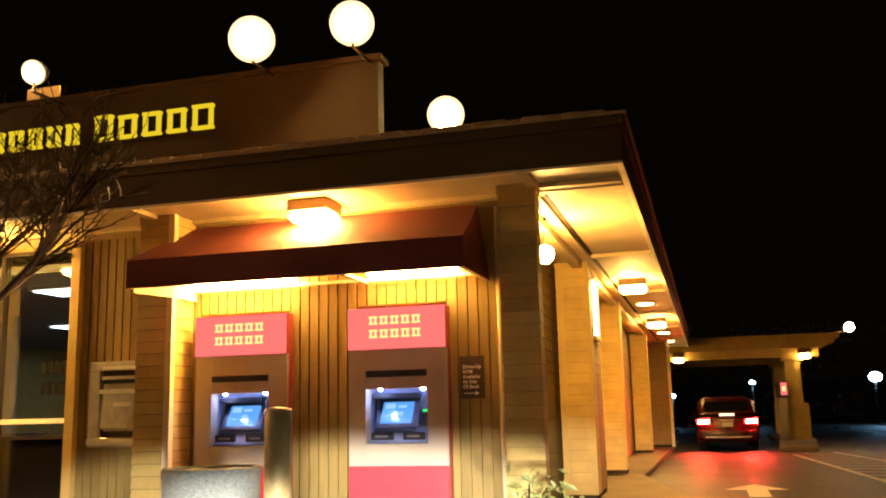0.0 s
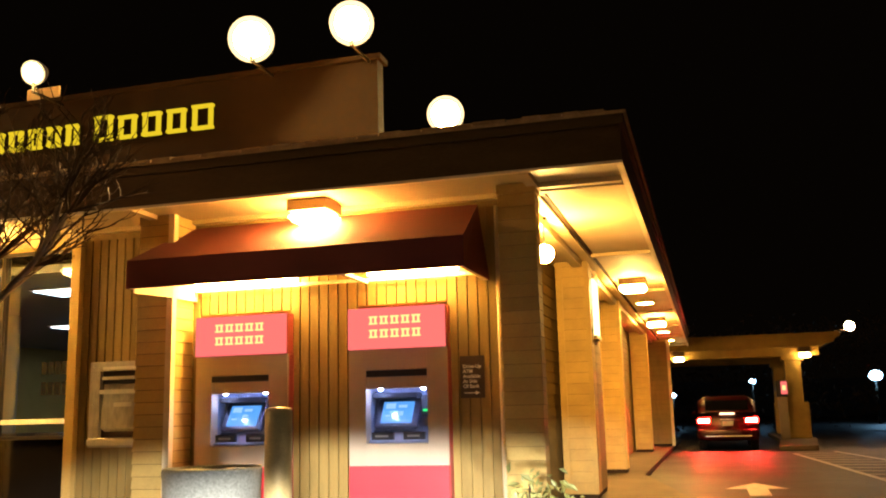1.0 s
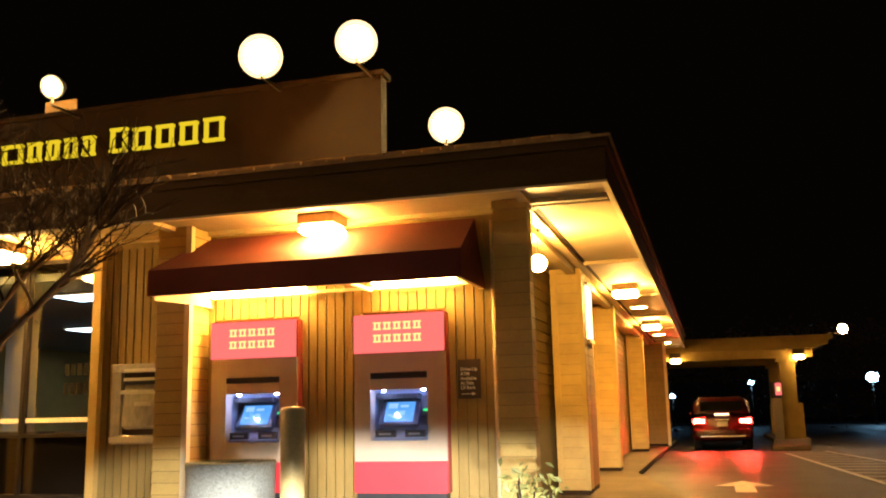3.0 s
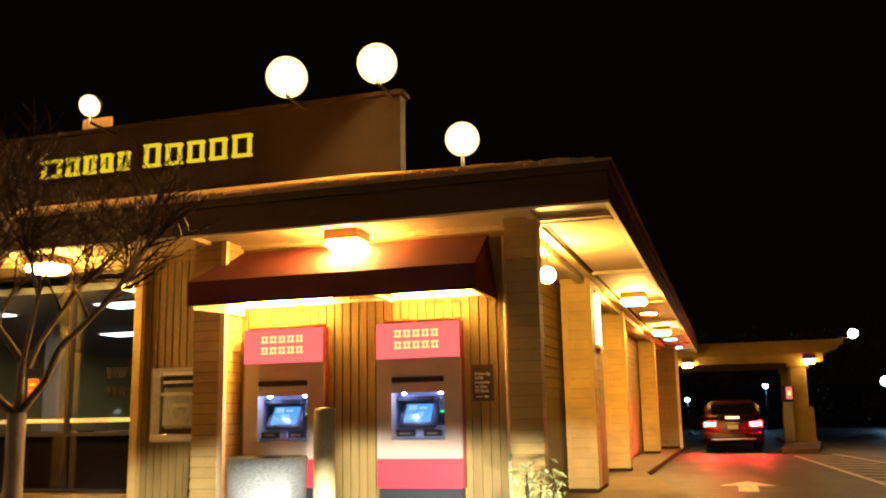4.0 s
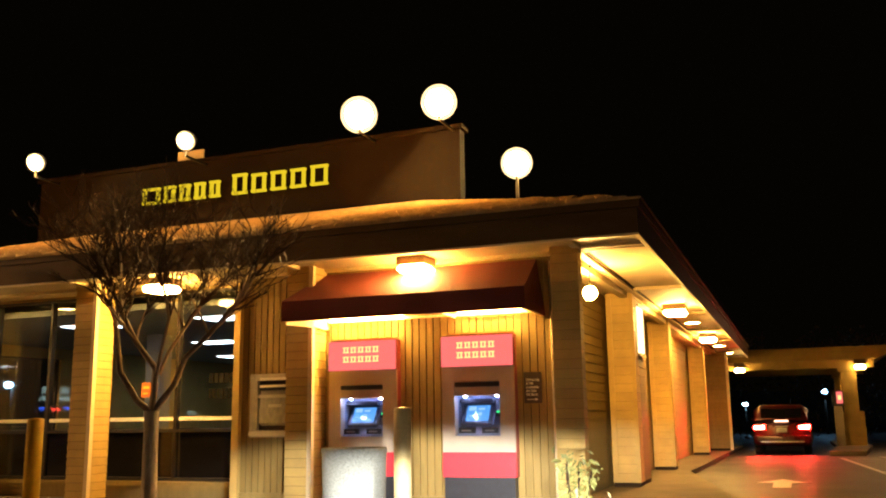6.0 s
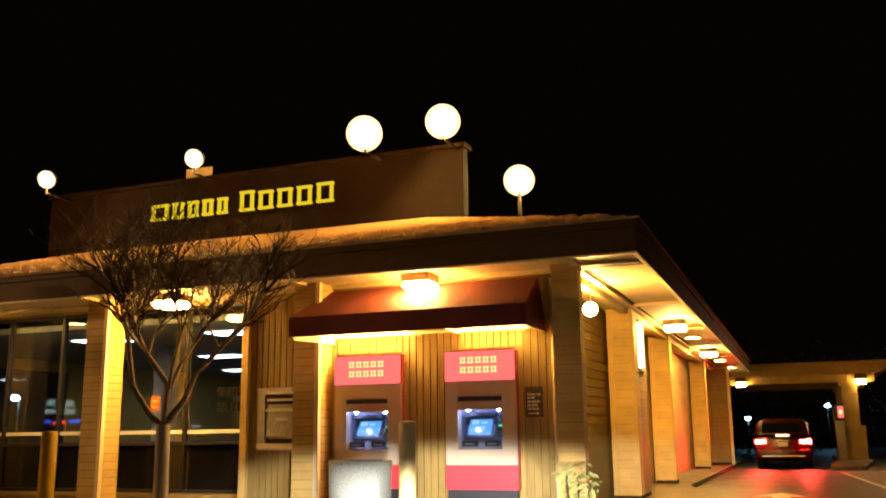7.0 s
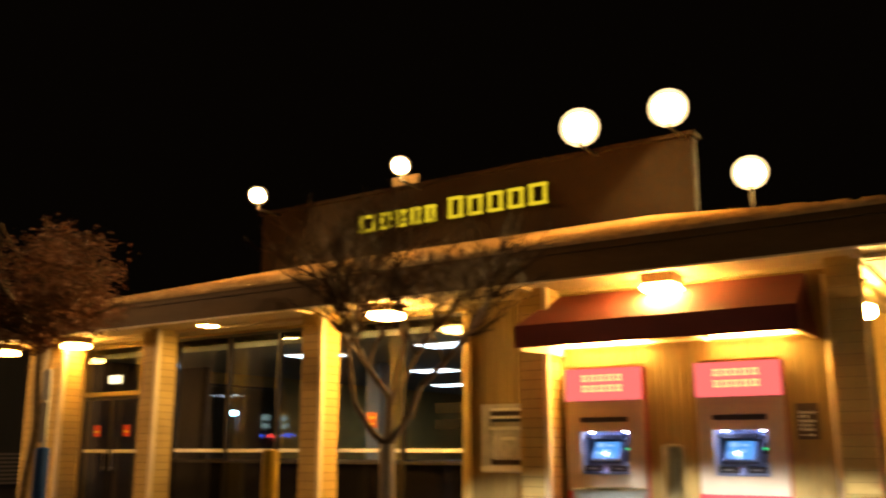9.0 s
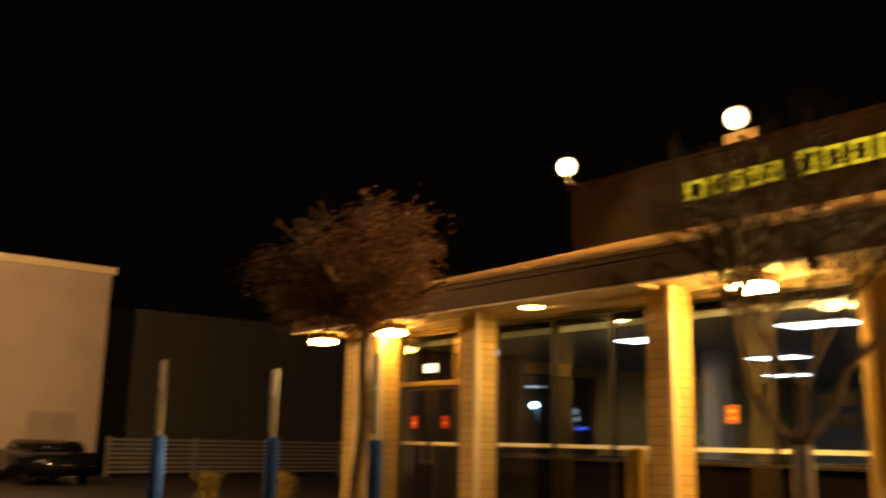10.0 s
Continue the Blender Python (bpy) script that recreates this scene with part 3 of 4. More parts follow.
wall("wall_lobby", "grey rear wall of the lobby", [(LEFT_X + 0.2, -2.46, 24.0, 24.15, 0.13, 3.26), (-6.2, -6.05, GLASS_Y + 0.21, 24.0, 0.13, 3.26)], ROOMWALL)
# Made-up panels that darken what shows through the entrance doors.
wall("wall_vestibule", "dark panels added to keep the view through the doors dim", [(-16.30, -15.5, 11.9, 12.0, 0.13, 3.16), (-16.39, -16.302, GLASS_Y + 0.21, 12.0, 0.13, 3.16)], ROOMDARK)
troffer = thing("ceiling_light", "cool white fluorescent panel set in the lobby ceiling", "ceiling light", (0, 0, 0), "lobby ceiling panels")
block("frame", PAINT_TRIM, troffer, -0.54, 0.54, -0.34, 0.34, -0.03, -0.006)
block("diffuser", G_TROFFER, troffer, -0.50, 0.50, -0.30, 0.30, -0.045, -0.032, "glowing white diffuser")
places = [(-8.55, 11.0), (-11.65, 11.1), (-11.68, 15.2), (-13.9, 19.4), (-10.2, 19.4)]
troffer.matrix_basis = pose(places[0][0], places[0][1], 3.16)
for px, py in places[1:]:
    copy_thing(troffer, pose(px, py, 3.16))
for x in (-8.3, -11.9):
    bm = bmesh.new()
    box(bm, -0.19, 0.19, -0.19, 0.19, 0, 3.028)
    bevel(bm, 0.012, 1)
    part("shaft", bm, ROOMWALL, thing("lobby_column", "plain pale square column inside the lobby", "column", (x, 13.4, 0.13), "lobby columns"))
for x in (-8.0, -11.2, -14.4):
    c = thing("teller_counter", "dark wooden counter unit in the lobby", "counter", (x, 11.4, 0.13), "lobby counters")
    block("body", ROOMDARK, c, -1.4, 1.4, 0, 0.6, 0, 1.02, round_by=0.01)
    block("worktop", ROOMDARK, c, -1.44, 1.44, -0.05, 0.65, 1.024, 1.06)
sign = thing("lit_exit_sign", "small lit sign hung above the lobby doors", "sign", (-15.37, GLASS_Y + 0.02, 2.62))
block("case", DARKFRAME, sign, -0.21, 0.21, 0.006, 0.06, 0, 0.2)
block("face", G_EXIT, sign, -0.19, 0.19, -0.012, -0.002, 0.02, 0.18)
poster = thing("poster", "orange printed poster taped inside the lobby glass", "poster", (-8.99, GLASS_Y + 0.024, 0.20))
block("board", PAPER, poster, -0.09, 0.09, 0, 0.01, 1.50, 1.74)
block("print_bar", YELLOWMARK, poster, -0.06, 0.06, -0.006, -0.002, 1.64, 1.68)
block("print_bar", YELLOWMARK, poster, -0.06, 0.04, -0.006, -0.002, 1.55, 1.58)


# ---- cash machines ----
def cash_machine(x0, x1, label):
    w = x1 - x0
    ob = thing("cash_machine", label, "cash machine", (x0, 8.64, 0.12), "wall cash machines")
    zt, zh, zr1, zr0 = 2.255, 1.845, 0.745, 0.43
    rl, rr, rt, rb = 0.175 * w, 0.80 * w, 1.65, 0.95
    for a, b, c, d in ((0, rl, zr1, zh), (rr, w, zr1, zh), (rl + 0.001, rr - 0.001, rt, zh), (rl + 0.001, rr - 0.001, zr1, rb)):
        block("surround_panel", ATMGREY, ob, a, b, 0, 0.14, c, d, "brushed grey panel")
    block("plinth", ATMDARK, ob, 0.02, w - 0.02, 0.01, 0.14, 0, zr0 - 0.002, "dark plinth")
    block("header_case", REDTRIM, ob, 0, w, -0.012, 0.14, zh + 0.003, zt, "dark red header case", 0.003)
    head = block("header", G_RED, ob, 0.004, w - 0.004, -0.03, -0.013, zh + 0.006, zt - 0.003, "lit red header panel")
    block("side_trim", REDTRIM, ob, w + 0.001, w + 0.006, 0.03, 0.138, zr0, zh, "red edge trim")
    # plain bars stand in for the lettering
    for row, (za, zb, span) in enumerate(((0.245, 0.325, 5), (0.115, 0.195, 5))):
        cw = 0.55 * w / span
        for k in range(span):
            bx = 0.225 * w + k * cw
            bm = bmesh.new()
            t = 0.016
            box(bm, bx, bx + cw * 0.8, -0.035, -0.0315, zh + za, zh + za + t)
            box(bm, bx, bx + cw * 0.8, -0.035, -0.0315, zh + zb - t, zh + zb)
            box(bm, bx + 0.01, bx + 0.01 + t * 1.3, -0.035, -0.0315, zh + za + t, zh + zb - t)
            box(bm, bx + cw * 0.8 - 0.01 - t * 1.3, bx + cw * 0.8 - 0.01, -0.035, -0.0315, zh + za + t, zh + zb - t)
            part("mark", bm, G_REDMARK, head, "yellow mark")
    low = block("lower_panel", REDPANEL, ob, 0, w, -0.012, 0.14, zr0, zr1 - 0.003, "red lower panel", 0.005)
    # recess
    bm = bmesh.new()
    box(bm, rl, rr, 0.30, 0.32, rb, rt)
    box(bm, rl - 0.012, rl - 0.001, 0.142, 0.30, rb, rt)
    box(bm, rr + 0.001, rr + 0.012, 0.142, 0.30, rb, rt)
    box(bm, rl, rr, 0.142, 0.30, rb - 0.012, rb)
    box(bm, rl, rr, 0.142, 0.30, rt, rt + 0.012)
    rec = part("recess", bm, ATMINNER, ob, "grey-blue moulded recess")
    block("visor_slot", ATMDARK, rec, rl + 0.005, rr - 0.005, -0.004, 0.03, 1.585, 1.645, "dark visor strip")
    block("visor", ATMGREY, rec, rl + 0.004, rr - 0.004, 0.002, 0.16, 1.47, 1.58)
    hood = block("screen_hood", ATMDARK, rec, rl + 0.02, rr - 0.14, 0.13, 0.29, 1.375, 1.43, "dark hood over the screen", 0.01)
    tilt = pose(0, 0.13, 1.10, -32)
    bm = bmesh.new()
    box(bm, rl + 0.03, rr - 0.15, 0, 0.05, 0.0, 0.36, tilt)
    bevel(bm, 0.012, 2)
    part("screen_bezel", bm, ATMBEZEL, rec)
    bm = bmesh.new()
    box(bm, rl + 0.09, rr - 0.215, -0.006, -0.001, 0.045, 0.285, tilt)
    scr = part("screen", bm, G_SCREEN, rec, "glowing blue screen")
    for u0, u1, v0, v1 in ((0.03, 0.13, 0.16, 0.22), (0.16, 0.25, 0.17, 0.20), (0.16, 0.22, 0.08, 0.13), (0.04, 0.10, 0.07, 0.09)):
        bm = bmesh.new()
        box(bm, rl + 0.09 + u0, rl + 0.09 + u1, -0.010, -0.007, 0.045 + v0, 0.045 + v1, tilt)
        part("screen_mark", bm, G_SCREENMARK, scr, "pale lit patch")
    bm = bmesh.new()
    prism(bm, [(0.03, 0.955), (0.30, 0.955), (0.30, 1.10), (0.24, 1.10)], rl + 0.01, rr - 0.01, "x")
    part("desk", bm, ATMINNER, rec, "sloping grey-blue shelf")
    for a, b in ((rl + 0.05, rl + 0.27), (rr - 0.25, rr - 0.04)):
        block("slot", ATMDARK, rec, a, b, 0.012, 0.05, 0.985, 1.055, "black note slot")
        block("slot_mark", GREYMARK, rec, a + 0.04, b - 0.05, 0.004, 0.010, 1.01, 1.03)
    block("card_reader", ATMDARK, rec, rr - 0.115, rr - 0.02, 0.17, 0.25, 1.20, 1.40)
    block("card_lamp", G_GREEN, rec, rr - 0.10, rr - 0.05, 0.16, 0.168, 1.245, 1.27, "green card lamp")
    for a in (rl + 0.13, rr - 0.06):
        block("led", G_LED, rec, a - 0.013, a + 0.013, 0.055, 0.075, 1.455, 1.466, "white lamp")
    return ob


cash_machine(-5.238, -4.21, "grey wall cash machine with lit red header behind the bin")
cash_machine(-3.55, -2.553, "grey wall cash machine with lit red header on boarded wall")

# night deposit unit
dep = thing("night_deposit", "brushed stainless night deposit unit in the front wall", "deposit box", (-6.56, 8.70, 1.07))
bm = bmesh.new()
box(bm, 0, 0.86, 0, 0.08, 0, 0.10)
box(bm, 0, 0.86, 0, 0.08, 0.80, 0.90)
box(bm, 0, 0.13, 0, 0.08, 0.10, 0.80)
box(bm, 0.75, 0.86, 0, 0.08, 0.10, 0.80)
bevel(bm, 0.006, 1)
part("frame", bm, DULLSTEEL, dep, "dull stainless frame")
block("back", BROWNPANEL, dep, 0.13, 0.75, 0.05, 0.08, 0.10, 0.80)
bm = bmesh.new()
prism(bm, [(-0.03, 0.20), (0.05, 0.16), (0.05, 0.72), (0.02, 0.72)], 0.17, 0.72, "x")
bevel(bm, 0.006, 1)
part("chute", bm, DULLSTEEL, dep, "dished steel hopper front")
bm = bmesh.new()
prism(bm, [(-0.012, 0.66), (0.03, 0.66), (0.03, 0.74), (0.0, 0.74)], 0.17, 0.72, "x")
part("hood", bm, ATMDARK, dep, "dark slot hood")
block("chute_handle", LITSTEEL, dep, 0.17, 0.72, -0.07, -0.034, 0.555, 0.60, "steel bar paled for the light it catches", 0.008)
block("hood_edge", LITSTEEL, dep, 0.17, 0.72, -0.03, -0.013, 0.705, 0.74, "folded edge paled for the light it catches", 0.004)
block("grab_rail", LITSTEEL, dep, 0.34, 0.56, -0.06, -0.034, 0.42, 0.465, "short steel bar", 0.008)
block("label_strip", WHITEMARK, dep, 0.16, 0.74, -0.006, -0.001, 0.812, 0.845, "pale printed strip")
block("lip", LITSTEEL, dep, 0.02, 0.84, -0.05, -0.001, 0.02, 0.085, "pale steel lip", 0.008)
for bx, bz in ((0.05, 0.05), (0.05, 0.85), (0.81, 0.85), (0.81, 0.30), (0.05, 0.45)):
    bm = bmesh.new()
    tube(bm, 0.012, 0.009, 0.0005, 0.008, 10, pose(bx, 0, bz, 90))
    part("bolt", bm, STEEL, dep)

# plaque with the drive-up notice
plaque = thing("notice_plaque", "dark brown plaque with pale lettering about the drive-up machine", "sign", (-2.46, 8.772, 1.478))
block("plate", BROWNPANEL, plaque, 0, 0.24, -0.008, 0, 0, 0.40)
for k, line in enumerate(("Drive-Up", "ATM", "Available", "At Side", "Of Bank")):
    cu = bpy.data.curves.new("lettering", "FONT")
    cu.body, cu.size, cu.extrude = line, 0.047, 0.001
    cu.offset = 0.0009
    cu.materials.append(WHITEMARK)
    t = new("lettering", cu)
    t.parent, t.matrix_basis = plaque, pose(0.03, -0.0095, 0.285 - 0.047 * k, 90)
bm = bmesh.new()
box(bm, 0.04, 0.15, -0.011, -0.009, 0.045, 0.052)
prism(bm, [(0.15, 0.03), (0.19, 0.049), (0.15, 0.068)], -0.011, -0.009, "y")
part("arrow", bm, WHITEMARK, plaque, "pale arrow")

# ---- awning ----
awn = thing("awning", "dark maroon canvas awning over the cash machines", "awning", (-3.83, 8.78, 2.60))
bm = bmesh.new()
L, F, T, B = 1.69, -0.98, 0.27, 0.76
top = [(-L, F, T), (L, F, T), (L - 0.1, 0, B), (-L + 0.1, 0, B)]
bot = [(-L, F, 0), (L, F, 0), (L, 0, 0), (-L, 0, 0)]
vt, vb = [bm.verts.new(p) for p in top], [bm.verts.new(p) for p in bot]
bm.faces.new(vt)
for i in (0, 1, 3):
    j = (i + 1) % 4
    bm.faces.new((vb[i], vb[j], vt[j], vt[i]))
bmesh.ops.recalc_face_normals(bm, faces=bm.faces[:])
bmesh.ops.solidify(bm, geom=bm.faces[:], thickness=0.012)
part("canvas", bm, AWNING, awn, "maroon canvas skin")
bm = bmesh.new()
box(bm, -L + 0.02, L - 0.02, F + 0.02, F + 0.06, 0.0, 0.04)
box(bm, -L + 0.02, -L + 0.05, F + 0.06, -0.46, 0.0, 0.03)
box(bm, L - 0.06, L - 0.02, F + 0.06, -0.01, 0.0, 0.04)
box(bm, 0.43, 0.47, F + 0.06, -0.09, 0.03, 0.065)
box(bm, -1.48, L - 0.07, -0.085, -0.055, 0.055, 0.085)
part("frame", bm, PAINT_TRIM, awn, "pale tube frame")
bm = bmesh.new()
prism(bm, [(-1.635, F + 0.062), (-1.50, -0.46), (-1.485, -0.012), (-1.497, -0.012), (-1.512, -0.452), (-1.647, F + 0.062)], -0.04, 0.24, "z")
part("end_liner", bm, LINER, awn, "pale lining board of the awning end")
for a, b in ((-1.42, -0.30), (0.49, 1.40)):
    block("strip_light", G_STRIP if a < 0 else G_STRIPDIM, awn, a, b, -0.17, -0.09, 0.10, 0.16, "glowing strip lamp")

# ---- roof sign: plain blocks for the letters ----
letters = thing("roof_sign", "row of yellow lit block letters on the roof screen", "sign", (-11.75, 12.46, 5.82))
x = 0.0
for wd, hgt in ((0.52, 0.34), (0.36, 0.34), (0.34, 0.34), (0.34, 0.34), (0.33, 0.34), (0.16, 0), (0.42, 0.42), (0.42, 0.38), (0.42, 0.38), (0.42, 0.38), (0.46, 0.40)):
    if hgt:
        bm = bmesh.new()
        t = 0.046
        w = wd - 0.09
        box(bm, x, x + w, -0.04, 0.04, 0, t)
        box(bm, x, x + w, -0.04, 0.04, hgt - t, hgt)
        box(bm, x + 0.02, x + 0.02 + t, -0.04, 0.04, t, hgt - t)
        box(bm, x + w - 0.02 - t, x + w - 0.02, -0.04, 0.04, t, hgt - t)
        part("letter_block", bm, G_SIGN, letters)
    x += wd + 0.03


# ---- lamps ----
def flood(x, y, z, r, mat, aim, label):
    ob = thing("flood_lamp", label, "flood lamp", (x, y, z), "roof flood lamps")
    m = look((0, 0, 0), aim)
    bm = bmesh.new()
    lathe(bm, [(0.06, 0.30), (r * 0.6, 0.24), (r * 0.98, 0.06), (r * 1.06, -0.02), (r * 1.06, -0.045)], 20)
    bmesh.ops.transform(bm, matrix=m, verts=bm.verts[:])
    part("housing", bm, DARKFRAME, ob, "dark metal housing", True)
    bm = bmesh.new()
    bmesh.ops.create_uvsphere(bm, u_segments=20, v_segments=12, radius=r)
    bmesh.ops.transform(bm, matrix=m @ Matrix.Translation((0, 0, -0.058)) @ Matrix.Diagonal((0.76, 0.76, 0.10, 1)), verts=bm.verts[:])
    part("lens", bm, mat, ob, "glaring white lens", True)
    # Glowing ring drawn round the lens in place of its glare.
    bm = bmesh.new()
    lathe(bm, [(r * 1.03, -0.046), (r * 1.03, -0.050), (r * 0.9, -0.054), (r * 0.76, -0.056)], 28)
    bmesh.ops.transform(bm, matrix=m, verts=bm.verts[:])
    part("glare_ring", bm, G_GLARE, ob, "warm glowing ring added for the lamp's glare", True)
    bm = bmesh.new()
    box(bm, -0.02, 0.02, 0.0, 12.52 - y if y < 12.5 else 0.03, -0.34, -0.30)
    if y > 12.5:
        box(bm, -0.03, 0.03, -0.03, 0.03, -1.75, -0.34)
    box(bm, -0.02, 0.02, -0.02, 0.02, -0.34, -0.10)
    part("bracket", bm, DARKFRAME, ob)
    return ob


flood(-14.08, 11.8, 6.86, 0.19, G_FLOODDIM, (0.35, -1, -0.45), "roof flood lamp with a glaring warm lens at the far end")
sign_lamp = flood(-10.2, 11.8, 6.86, 0.19, G_FLOODDIM, (0.2, -1, -0.45), "roof flood lamp with a glaring warm lens above the sign")
# Pale plate stands in for the ledge that the lamp lights.
block("lit_ledge_patch", PAINT_SOFFIT, sign_lamp, -0.70, -0.06, 0.66, 0.70, -0.176, 0.02, "pale plate added for the lit ledge under the lamp", 0.006)
# Large lens radii here take in the glare.
flood(-6.35, 11.8, 6.88, 0.33, G_FLOOD, (0.45, -1, -0.45), "large roof flood lamp with a glaring warm lens")
flood(-4.75, 11.8, 6.90, 0.31, G_FLOOD, (0.35, -1, -0.45), "large roof flood lamp at the corner of the roof screen")
flood(-4.6, 16.2, 6.90, 0.34, G_FLOOD, (0.25, -1, -0.3), "large roof flood lamp set back on the roof screen's side")


def soffit_lamp(x, y, label, size=0.215, mat=None):
    ob = thing("soffit_lamp", label, "ceiling lamp", (x, y, SOFFIT), "soffit box lamps")
    bm = bmesh.new()
    box(bm, -size, size, -size, size, -0.115, -0.004)
    bevel(bm, 0.008, 1)
    part("housing", bm, LAMPBOX, ob, "square bronze metal housing")
    bm = bmesh.new()
    box(bm, -size + 0.004, size - 0.004, -size + 0.004, size - 0.004, -0.21, -0.117)
    bevel(bm, 0.035, 2)
    part("diffuser", bm, mat or G_SOFFIT, ob, "glowing warm diffuser")
    return ob


def downlight(x, y, label, r=0.17):
    ob = thing("downlight", label, "ceiling lamp", (x, y, SOFFIT), "round soffit lamps")
    bm = bmesh.new()
    lathe(bm, [(r * 1.15, -0.004), (r * 1.15, -0.03), (r * 1.0, -0.045)], 24)
    part("ring", bm, PAINT_TRIM, ob, "cream ring", True)
    bm = bmesh.new()
    lathe(bm, [(r * 0.2, -0.052), (r * 0.7, -0.051), (r * 0.94, -0.049), (r * 0.95, -0.047)], 24)
    part("lens", bm, G_ROUND, ob, "glowing warm lens", True)
    return ob


soffit_lamp(-3.82, 8.42, "square bronze box lamp glowing above the awning", 0.205)
soffit_lamp(-8.0, 8.45, "square bronze box lamp glowing before the lobby window")
soffit_lamp(-15.27, 8.40, "square bronze box lamp glowing before the entrance doors", mat=G_ENTRY)
soffit_lamp(-17.55, 8.40, "square bronze box lamp glowing at the end of the eaves", mat=G_ENTRY)
downlight(-11.7, 8.40, "round glowing downlight before the wide window")
soffit_lamp(-1.26, 15.5, "square bronze box lamp glowing above the side walk", mat=G_SIDESOFFIT)
soffit_lamp(-1.26, 22.6, "square bronze box lamp glowing further along the side walk", mat=G_SIDESOFFIT)
downlight(-1.28, 18.9, "round glowing downlight on the drive-up side")
downlight(-1.28, 26.6, "round glowing downlight on the drive-up side")
downlight(-1.28, 30.2, "round glowing downlight on the drive-up side")

globe = thing("globe_lamp", "small round glowing globe lamp hung under the side eave", "hanging lamp", (-1.80, 10.02, 3.03))
bm = bmesh.new()
bmesh.ops.create_uvsphere(bm, u_segments=32, v_segments=20, radius=0.10)
part("globe", bm, G_GLOBE, globe, "glowing frosted globe", True)
bm = bmesh.new()
tube(bm, 0.007, 0.007, 0.084, 0.375, 12)
tube(bm, 0.04, 0.03, 0.375, 0.408, 20)
part("stem", bm, DARKFRAME, globe)

# ---- bollards, bin, posts ----
def bollard(x, y, mat, top, label, r=0.085):
    ob = thing("bollard", label, "bollard", (x, y, 0.12), "bollards")
    bm = bmesh.new()
    lathe(bm, [(r, 0.0), (r, top - 0.03), (r * 0.93, top - 0.008), (r * 0.5, top), (r * 0.02, top + 0.004)], 24)
    part("post", bm, mat, ob, "", True)
    bm = bmesh.new()
    lathe(bm, [(r * 1.5, 0.001), (r * 1.5, 0.012), (r * 1.02, 0.02)], 24)
    part("collar", bm, CONCRETE, ob, "concrete collar", True)
    return ob


bollard(-2.77, 5.53, BRASSY, 1.29, "cream-painted steel bollard before the cash machines")
bollard(-7.8, 5.95, YELLOWPAINT, 1.25, "yellow-painted steel bollard before the wide window", 0.095)

bin_ob = thing("litter_bin", "grey exposed-aggregate concrete litter bin on the walkway", "litter bin", (-3.70, 6.35, 0.12))
bm = bmesh.new()
lathe(bm, [(0.315, 0.0), (0.33, 0.03), (0.352, 0.80), (0.358, 0.84), (0.358, 0.865), (0.35, 0.88), (0.325, 0.882), (0.315, 0.87), (0.305, 0.81)], 40)
part("tub", bm, AGGREGATE, bin_ob, "concrete tub", True)
bm = bmesh.new()
lathe(bm, [(0.302, 0.815), (0.302, 0.85), (0.27, 0.862), (0.13, 0.872), (0.12, 0.85), (0.01, 0.85)], 40)
part("lid", bm, ATMDARK, bin_ob, "dark sunken lid with a round opening", True)


def sign_post(x, y, label):
    ob = thing("parking_sign_post", label, "sign post", (x, y, 0.0), "blue parking posts")
    bm = bmesh.new()
    lathe(bm, [(0.085, 0.0), (0.085, 1.36), (0.07, 1.39), (0.01, 1.40)], 20)
    part("bollard_base", bm, BLUEPAINT, ob, "blue-painted round base", True)
    block("post", GALV, ob, -0.025, 0.025, -0.025, 0.025, 1.39, 2.36, "galvanised post")
    block("sign_plate", GALV, ob, -0.07, 0.07, -0.034, -0.028, 1.98, 2.34, "bare sign plate seen on edge")
    block("sign_plate", FENCEPAINT, ob, -0.065, 0.065, -0.034, -0.028, 1.46, 1.94, "bare sign plate seen on edge")
    return ob


sign_post(-10.55, 4.8, "blue post with a grey parking sign near the doors")
sign_post(-13.7, 5.25, "blue post with a grey parking sign beside the kerb")
sign_post(-13.5, 3.5, "blue post with two grey sign plates in the car park")

# ---- plants ----
def limb(bm, p, q, r0, r1, seg=6):
    d = (q - p)
    if d.length < 1e-5:
        return
    u = d.orthogonal().normalized()
    v = d.normalized().cross(u)
    a = [bm.verts.new(p + r0 * (math.cos(2 * math.pi * k / seg) * u + math.sin(2 * math.pi * k / seg) * v)) for k in range(seg)]
    b = [bm.verts.new(q + r1 * (math.cos(2 * math.pi * k / seg) * u + math.sin(2 * math.pi * k / seg) * v)) for k in range(seg)]
    for k in range(seg):
        bm.faces.new((a[k], a[(k + 1) % seg], b[(k + 1) % seg], b[k]))


